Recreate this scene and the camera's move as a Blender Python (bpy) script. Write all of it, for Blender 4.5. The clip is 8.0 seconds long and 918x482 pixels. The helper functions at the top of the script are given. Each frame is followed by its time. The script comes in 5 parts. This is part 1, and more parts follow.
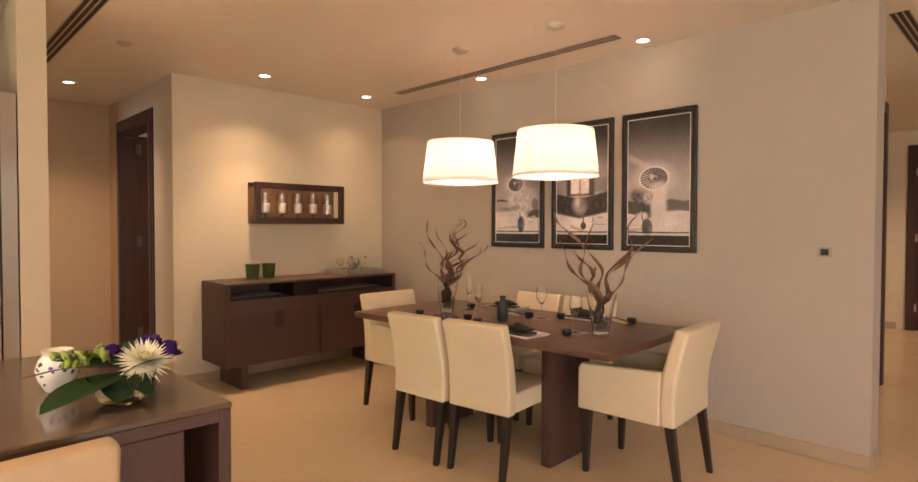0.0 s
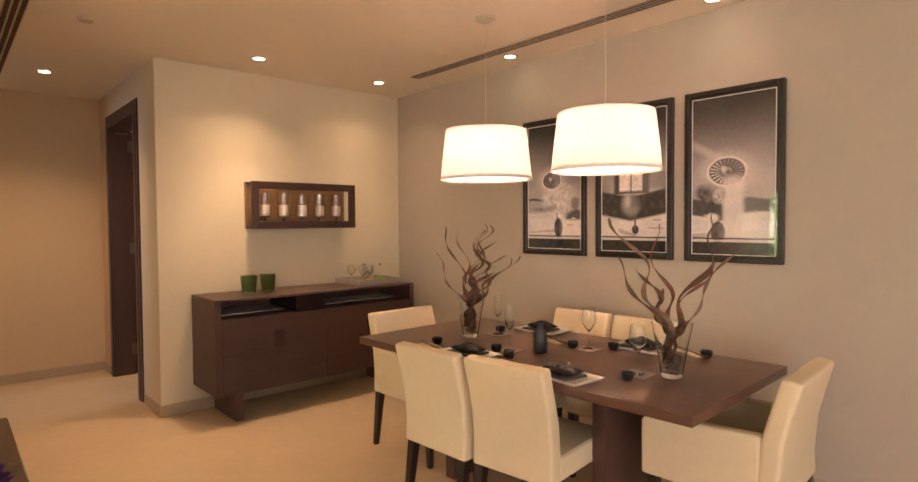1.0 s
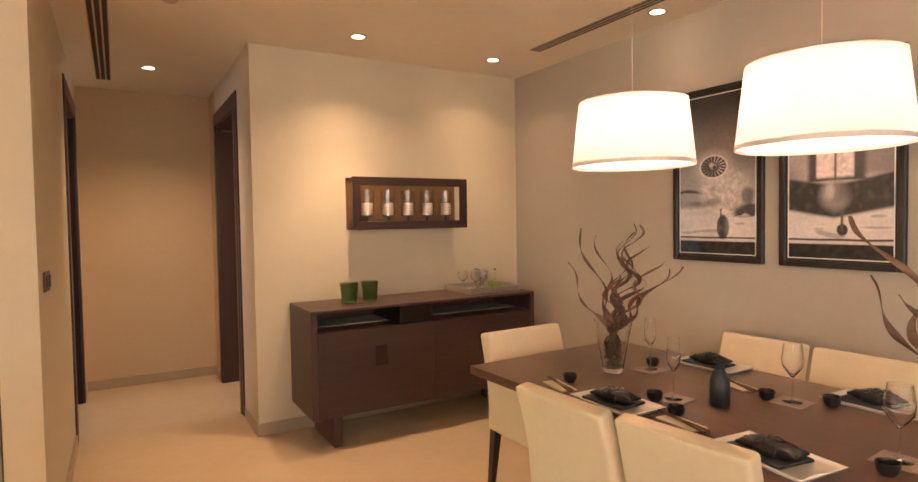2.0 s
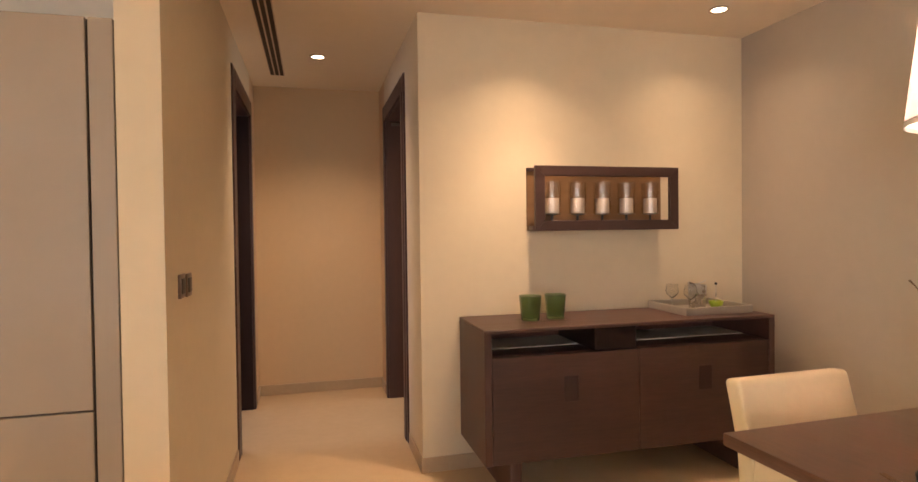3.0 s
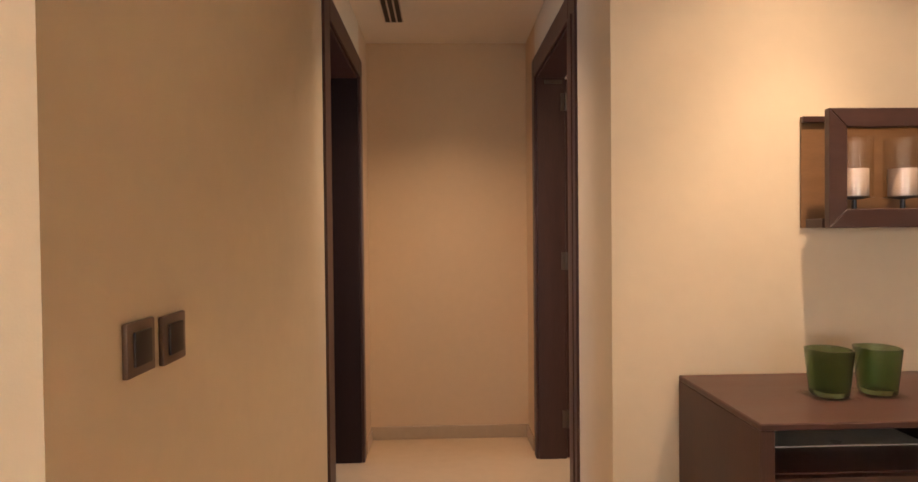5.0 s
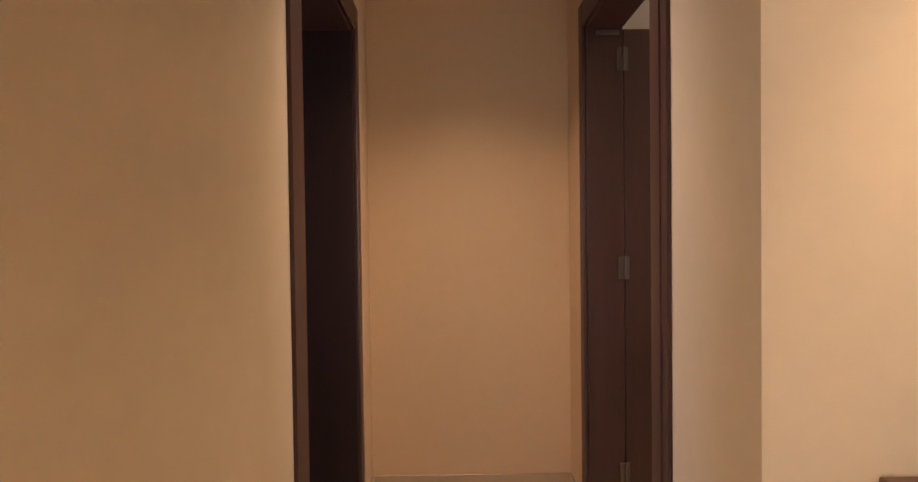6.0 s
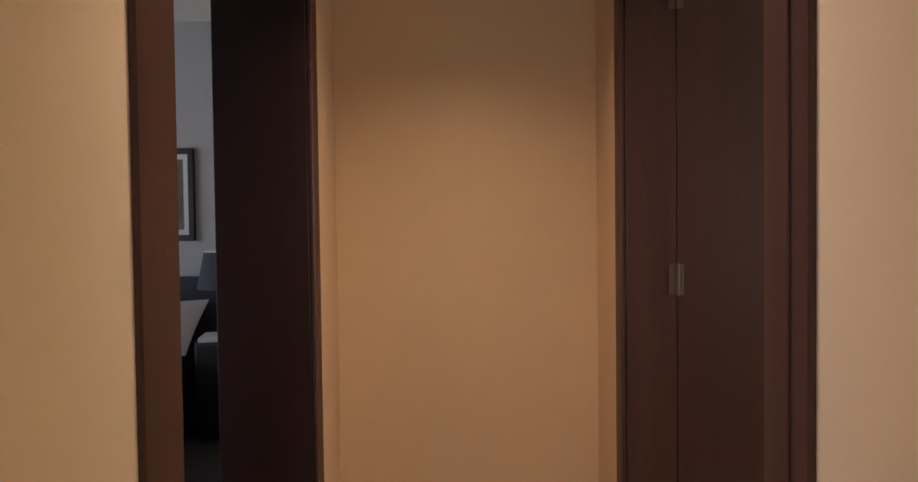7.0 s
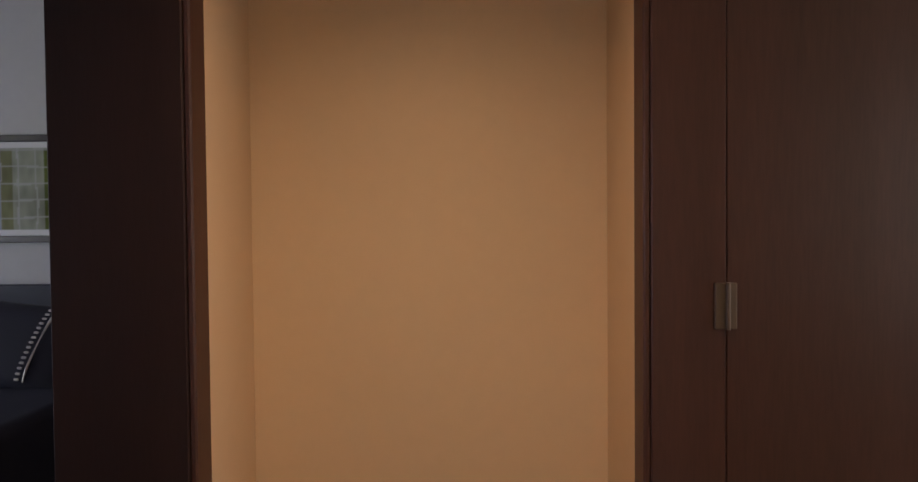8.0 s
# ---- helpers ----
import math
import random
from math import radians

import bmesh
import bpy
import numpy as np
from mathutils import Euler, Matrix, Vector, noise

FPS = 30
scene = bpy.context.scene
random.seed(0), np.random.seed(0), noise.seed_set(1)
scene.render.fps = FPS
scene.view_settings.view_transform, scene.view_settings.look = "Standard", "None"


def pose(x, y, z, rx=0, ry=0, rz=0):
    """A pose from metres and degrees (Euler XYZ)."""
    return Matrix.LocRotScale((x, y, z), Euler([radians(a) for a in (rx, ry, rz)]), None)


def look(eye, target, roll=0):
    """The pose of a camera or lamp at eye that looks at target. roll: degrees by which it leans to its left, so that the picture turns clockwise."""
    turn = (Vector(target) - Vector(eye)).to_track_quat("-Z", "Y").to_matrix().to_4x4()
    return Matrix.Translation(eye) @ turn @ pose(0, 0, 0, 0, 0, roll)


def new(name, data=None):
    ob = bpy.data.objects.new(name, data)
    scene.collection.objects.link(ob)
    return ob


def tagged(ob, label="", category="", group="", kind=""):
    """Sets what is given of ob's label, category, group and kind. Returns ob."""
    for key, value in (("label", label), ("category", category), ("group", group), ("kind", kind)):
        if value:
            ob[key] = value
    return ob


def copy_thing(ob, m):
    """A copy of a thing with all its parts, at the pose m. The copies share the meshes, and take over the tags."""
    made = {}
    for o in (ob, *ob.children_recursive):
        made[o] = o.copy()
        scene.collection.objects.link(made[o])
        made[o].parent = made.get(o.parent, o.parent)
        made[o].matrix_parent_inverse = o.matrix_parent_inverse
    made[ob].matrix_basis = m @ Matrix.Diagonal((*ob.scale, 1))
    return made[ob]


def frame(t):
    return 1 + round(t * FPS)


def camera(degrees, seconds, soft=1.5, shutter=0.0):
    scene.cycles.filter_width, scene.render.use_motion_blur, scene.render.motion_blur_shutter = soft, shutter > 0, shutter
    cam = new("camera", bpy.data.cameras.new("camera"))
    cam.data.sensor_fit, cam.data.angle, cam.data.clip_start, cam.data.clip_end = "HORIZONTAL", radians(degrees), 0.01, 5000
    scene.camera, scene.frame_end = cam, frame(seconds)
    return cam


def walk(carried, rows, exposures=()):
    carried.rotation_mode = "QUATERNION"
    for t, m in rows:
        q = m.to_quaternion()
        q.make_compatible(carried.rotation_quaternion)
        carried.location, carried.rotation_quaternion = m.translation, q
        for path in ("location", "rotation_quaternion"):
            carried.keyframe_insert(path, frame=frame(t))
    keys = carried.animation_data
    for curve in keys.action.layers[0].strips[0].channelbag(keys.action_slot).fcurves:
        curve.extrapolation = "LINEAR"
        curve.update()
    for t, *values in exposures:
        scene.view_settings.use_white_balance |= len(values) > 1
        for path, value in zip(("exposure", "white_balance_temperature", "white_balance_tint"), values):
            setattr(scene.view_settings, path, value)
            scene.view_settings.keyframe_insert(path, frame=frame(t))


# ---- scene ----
cam = camera(76.8, 8.0)
PATH = [
    (0, (0.732, -0.078, 1.332), (2.135, 1.346, 1.284), 0.1),
    (0.5, (1.012, 0.144, 1.374), (2.408, 1.575, 1.318), -0.0),
    (1, (1.240, 0.423, 1.396), (2.573, 1.912, 1.333), -0.4),
    (1.5, (1.478, 0.712, 1.407), (2.684, 2.306, 1.339), -0.6),
    (1.7, (1.546, 0.817, 1.425), (2.682, 2.461, 1.352), -0.8),
    (2.8, (1.792, 1.609, 1.366), (2.398, 3.515, 1.326), -0.6),
    (3, (1.811, 1.758, 1.369), (2.303, 3.696, 1.332), -0.7),
    (3.5, (1.813, 2.086, 1.367), (2.105, 4.065, 1.326), -0.6),
    (4, (1.846, 2.438, 1.362), (2.054, 4.428, 1.326), -0.6),
    (4.5, (1.842, 2.773, 1.361), (1.966, 4.770, 1.333), -0.4),
    (4.7, (1.838, 2.872, 1.360), (1.930, 4.870, 1.331), -0.5),
    (5.8, (1.822, 3.700, 1.358), (1.844, 5.700, 1.321), -0.6),
    (6, (1.813, 3.853, 1.360), (1.822, 5.853, 1.322), -0.7),
    (6.2, (1.815, 4.001, 1.360), (1.819, 6.001, 1.320), -0.7),
    (6.5, (1.837, 4.176, 1.358), (1.836, 6.176, 1.315), -0.7),
    (6.8, (1.860, 4.413, 1.358), (1.851, 6.413, 1.315), -0.7),
    (7, (1.864, 4.549, 1.358), (1.851, 6.549, 1.315), -0.7),
    (7.5, (1.907, 4.842, 1.358), (1.850, 6.842, 1.315), -0.5),
    (7.8, (1.966, 5.045, 1.358), (1.903, 7.044, 1.315), -0.5),
    (8, (1.998, 5.168, 1.358), (1.963, 7.167, 1.315), -0.5),
]
walk(cam, [(t, look(e, g, r)) for t, e, g, r in PATH], [
    (0, 1.53, 6380, 10), (1.5, 1.58, 6550, 11), (3.0, 1.72, 6300, 11), (4.5, 1.71, 6200, 12),
    (6.0, 1.62, 6150, 14), (6.5, 1.54, 6200, 14), (7.0, 1.40, 6050, 13), (8.0, 1.31, 6150, 13)])

# ---- world, daylight ----
world = bpy.data.worlds.new("sky")
scene.world = world
world.use_nodes = True
wn = world.node_tree.nodes
sky = wn.new("ShaderNodeTexSky")
sky.sky_type = "NISHITA"
sky.sun_disc = False
sky.sun_elevation = radians(48)
sky.sun_rotation = radians(150)
world.node_tree.links.new(sky.outputs["Color"], wn["Background"].inputs["Color"])
wn["Background"].inputs["Strength"].default_value = 0.12
sun = new("sun", bpy.data.lights.new("sun", "SUN"))
sun.data.energy, sun.data.angle, sun.data.color = 2.0, radians(0.5), (1, 0.95, 0.88)
sun.rotation_euler = (radians(42), 0, radians(30))

WARM = (1.0, 0.66, 0.40)


def window_light(name, m, sx, sy, watts, color=(1.0, 0.89, 0.78)):
    la = bpy.data.lights.new(name, "AREA")
    la.shape, la.size, la.size_y, la.energy, la.color = "RECTANGLE", sx, sy, watts, color
    ob = new(name, la)
    ob.matrix_world = m
    return ob


window_light("daylight", look((-2.55, -2.75, 1.2), (0, -2.75, 1.2)), 1.7, 2.1, 48, (1.0, 0.89, 0.85))
window_light("daylight", look((1.5, -4.55, 1.3), (1.5, 0, 1.3)), 3.0, 2.1, 17)
# Added light from the unseen side room, to brighten the open door leaf.
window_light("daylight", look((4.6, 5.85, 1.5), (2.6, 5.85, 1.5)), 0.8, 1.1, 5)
window_light("daylight", look((-3.55, 6.7, 1.25), (0, 6.7, 1.25)), 2.0, 1.7, 19, (0.76, 0.79, 1.0))


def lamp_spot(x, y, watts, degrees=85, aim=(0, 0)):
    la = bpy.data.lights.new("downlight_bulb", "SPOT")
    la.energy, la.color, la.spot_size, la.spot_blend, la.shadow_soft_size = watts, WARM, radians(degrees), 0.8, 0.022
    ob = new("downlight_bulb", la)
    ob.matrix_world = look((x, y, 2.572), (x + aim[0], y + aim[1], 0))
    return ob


def lamp_bulb(x, y, z, watts, size=0.05):
    la = bpy.data.lights.new("pendant_bulb", "POINT")
    la.energy, la.color, la.shadow_soft_size = watts, (1.0, 0.76, 0.58), size
    ob = new("pendant_bulb", la)
    ob.location = (x, y, z)
    return ob


CEIL = 2.59
DOWNLIGHTS = [(2.98, 4.51, 10, 118), (4.04, 4.56, 4, 130), (4.32, 3.30, 0.3, 150), (4.36, 1.85, 0.3, 150), (1.87, 5.92, 16, 120),
              # Out of view below: the 150 W one and the lobby pair add fill.
              (0.6, -0.9, 2, 130), (2.6, -0.9, 6, 130), (-0.9, 1.9, 150, 130), (0.20, 1.27, 3, 120), (6.2, -0.1, 10, 130), (8.9, 0.6, 34, 130)]
for x, y, w, cone in DOWNLIGHTS:
    lamp_spot(x, y, w, cone)
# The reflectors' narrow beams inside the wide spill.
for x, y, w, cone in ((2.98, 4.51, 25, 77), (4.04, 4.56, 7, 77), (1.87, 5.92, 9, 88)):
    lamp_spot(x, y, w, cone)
PENDANTS = [(3.64, 2.86), (3.70, 2.08)]
for x, y in PENDANTS:
    lamp_bulb(x, y, 1.80, 88)


# ---- materials ----
def nodes_of(name):
    m = bpy.data.materials.new(name)
    m.use_nodes = True
    t = m.node_tree
    return m, t.nodes, t.links, t.nodes["Principled BSDF"]


def surface(name, color, rough=0.5, metal=0.0, var=0.06, scale=2.5, bump=0.0, bscale=150.0, spec=0.5, stretch=(1, 1, 1),
            coat=0.0, per_piece=0.0, fine=0.5):
    """Paint, stone, fabric or wood: two scales of noise in the colour, fine relief."""
    m, n, l, b = nodes_of(name)
    tc = n.new("ShaderNodeTexCoord")
    mp = n.new("ShaderNodeMapping")
    mp.inputs["Scale"].default_value = stretch
    l.new(tc.outputs["Object"], mp.inputs["Vector"])
    big, small = n.new("ShaderNodeTexNoise"), n.new("ShaderNodeTexNoise")
    big.inputs["Scale"].default_value, small.inputs["Scale"].default_value = scale, scale * 14
    big.inputs["Detail"].default_value, small.inputs["Detail"].default_value = 4, 5
    for t in (big, small):
        l.new(mp.outputs["Vector"], t.inputs["Vector"])
    mixed = n.new("ShaderNodeMix")
    mixed.inputs["Factor"].default_value = fine
    l.new(big.outputs["Fac"], mixed.inputs["A"])
    l.new(small.outputs["Fac"], mixed.inputs["B"])
    ramp = n.new("ShaderNodeValToRGB")
    ramp.color_ramp.elements[0].position, ramp.color_ramp.elements[1].position = 0.3, 0.7
    ramp.color_ramp.elements[0].color = (*[c * (1 - var) for c in color], 1)
    ramp.color_ramp.elements[1].color = (*[min(1, c * (1 + var)) for c in color], 1)
    l.new(mixed.outputs["Result"], ramp.inputs["Fac"])
    last = ramp.outputs["Color"]
    if per_piece:
        info, hsv = n.new("ShaderNodeObjectInfo"), n.new("ShaderNodeHueSaturation")
        mr = n.new("ShaderNodeMapRange")
        mr.inputs["To Min"].default_value, mr.inputs["To Max"].default_value = 1 - per_piece, 1 + per_piece
        l.new(info.outputs["Random"], mr.inputs["Value"])
        l.new(mr.outputs["Result"], hsv.inputs["Value"])
        l.new(last, hsv.inputs["Color"])
        last = hsv.outputs["Color"]
    l.new(last, b.inputs["Base Color"])
    rr = n.new("ShaderNodeMapRange")
    rr.inputs["To Min"].default_value, rr.inputs["To Max"].default_value = max(0.02, rough - 0.06), min(1, rough + 0.06)
    l.new(big.outputs["Fac"], rr.inputs["Value"])
    l.new(rr.outputs["Result"], b.inputs["Roughness"])
    b.inputs["Metallic"].default_value = metal
    b.inputs["Specular IOR Level"].default_value = spec
    b.inputs["Coat Weight"].default_value = coat
    if bump:
        fn, bp = n.new("ShaderNodeTexNoise"), n.new("ShaderNodeBump")
        fn.inputs["Scale"].default_value, fn.inputs["Detail"].default_value = bscale, 3
        l.new(mp.outputs["Vector"], fn.inputs["Vector"])
        bp.inputs["Strength"].default_value, bp.inputs["Distance"].default_value = bump, 0.002
        l.new(fn.outputs["Fac"], bp.inputs["Height"])
        l.new(bp.outputs["Normal"], b.inputs["Normal"])
    return m


def clear_glass(name, color=(1, 1, 1), rough=0.0, ior=1.45):
    m, n, l, b = nodes_of(name)
    b.inputs["Base Color"].default_value = (*color, 1)
    b.inputs["Transmission Weight"].default_value = 1
    b.inputs["Roughness"].default_value = rough
    b.inputs["IOR"].default_value = ior
    return m


def thin_pane(name, color=(1, 1, 1), gloss=0.06, rough=0.02):
    """Thin glass: lets light straight through, with a faint mirror."""
    m, n, l, b = nodes_of(name)
    tr, gl, mx = n.new("ShaderNodeBsdfTransparent"), n.new("ShaderNodeBsdfGlossy"), n.new("ShaderNodeMixShader")
    fr, mr = n.new("ShaderNodeFresnel"), n.new("ShaderNodeMath")
    mr.operation = "ADD"
    mr.inputs[1].default_value = gloss * 0.3
    fr.inputs["IOR"].default_value = 1.45
    tr.inputs["Color"].default_value = (*color, 1)
    gl.inputs["Roughness"].default_value = rough
    l.new(fr.outputs["Fac"], mr.inputs[0])
    l.new(mr.outputs["Value"], mx.inputs["Fac"])
    l.new(tr.outputs["BSDF"], mx.inputs[1])
    l.new(gl.outputs["BSDF"], mx.inputs[2])
    l.new(mx.outputs["Shader"], n["Material Output"].inputs["Surface"])
    return m


def hurricane_glass(name):
    """Very thin blown glass: nearly clear, a touch of shine."""
    m, n, l, b = nodes_of(name)
    tr, gl, mx = n.new("ShaderNodeBsdfTransparent"), n.new("ShaderNodeBsdfGlossy"), n.new("ShaderNodeMixShader")
    tr.inputs["Color"].default_value = (0.97, 0.965, 0.95, 1)
    gl.inputs["Roughness"].default_value = 0.08
    mx.inputs["Fac"].default_value = 0.045
    l.new(tr.outputs["BSDF"], mx.inputs[1])
    l.new(gl.outputs["BSDF"], mx.inputs[2])
    l.new(mx.outputs["Shader"], n["Material Output"].inputs["Surface"])
    return m


def glowing(name, color, strength):
    m, n, l, b = nodes_of(name)
    b.inputs["Emission Color"].default_value = (*color, 1)
    b.inputs["Emission Strength"].default_value = strength
    b.inputs["Base Color"].default_value = (0.8, 0.8, 0.8, 1)
    return m


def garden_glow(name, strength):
    """Garden sheet that glows: sunlit leaves, shaded gaps and pale sky painted as emission."""
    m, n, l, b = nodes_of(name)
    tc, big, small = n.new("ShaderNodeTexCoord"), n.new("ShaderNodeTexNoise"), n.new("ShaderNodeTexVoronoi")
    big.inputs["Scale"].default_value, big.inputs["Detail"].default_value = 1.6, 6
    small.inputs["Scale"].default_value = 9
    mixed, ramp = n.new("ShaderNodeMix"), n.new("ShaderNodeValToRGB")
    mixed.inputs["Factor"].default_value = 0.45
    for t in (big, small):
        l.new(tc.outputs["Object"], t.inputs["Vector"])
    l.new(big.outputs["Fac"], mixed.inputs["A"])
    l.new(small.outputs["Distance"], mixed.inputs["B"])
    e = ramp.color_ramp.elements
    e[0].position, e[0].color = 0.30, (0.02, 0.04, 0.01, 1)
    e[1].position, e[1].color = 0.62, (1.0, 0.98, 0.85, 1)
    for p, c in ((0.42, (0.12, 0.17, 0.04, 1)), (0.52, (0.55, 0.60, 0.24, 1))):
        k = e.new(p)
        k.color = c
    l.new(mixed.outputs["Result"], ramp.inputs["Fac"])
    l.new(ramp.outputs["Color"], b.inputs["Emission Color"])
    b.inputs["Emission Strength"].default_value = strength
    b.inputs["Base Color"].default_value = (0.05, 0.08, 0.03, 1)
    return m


def shade_cloth(name, lo, hi):
    """Lampshade linen: half of the light goes through; woven relief."""
    m, n, l, b = nodes_of(name)
    di, tl, mx = n.new("ShaderNodeBsdfDiffuse"), n.new("ShaderNodeBsdfTranslucent"), n.new("ShaderNodeMixShader")
    tc, wv, rp = n.new("ShaderNodeTexCoord"), n.new("ShaderNodeTexNoise"), n.new("ShaderNodeValToRGB")
    wv.inputs["Scale"].default_value = 60
    rp.color_ramp.elements[0].color, rp.color_ramp.elements[1].color = (*lo, 1), (*hi, 1)
    l.new(tc.outputs["Object"], wv.inputs["Vector"])
    l.new(wv.outputs["Fac"], rp.inputs["Fac"])
    for s in (di, tl):
        l.new(rp.outputs["Color"], s.inputs["Color"])
    mx.inputs["Fac"].default_value = 0.5
    l.new(di.outputs["BSDF"], mx.inputs[1])
    l.new(tl.outputs["BSDF"], mx.inputs[2])
    l.new(mx.outputs["Shader"], n["Material Output"].inputs["Surface"])
    return m


def print_ink(name, gloss=0.02):
    """Printed picture behind glass: colours from the mesh's own ink layer."""
    m, n, l, b = nodes_of(name)
    at = n.new("ShaderNodeVertexColor")
    at.layer_name = "ink"
    l.new(at.outputs["Color"], b.inputs["Base Color"])
    b.inputs["Roughness"].default_value = gloss
    b.inputs["Specular IOR Level"].default_value = 0.8
    return m


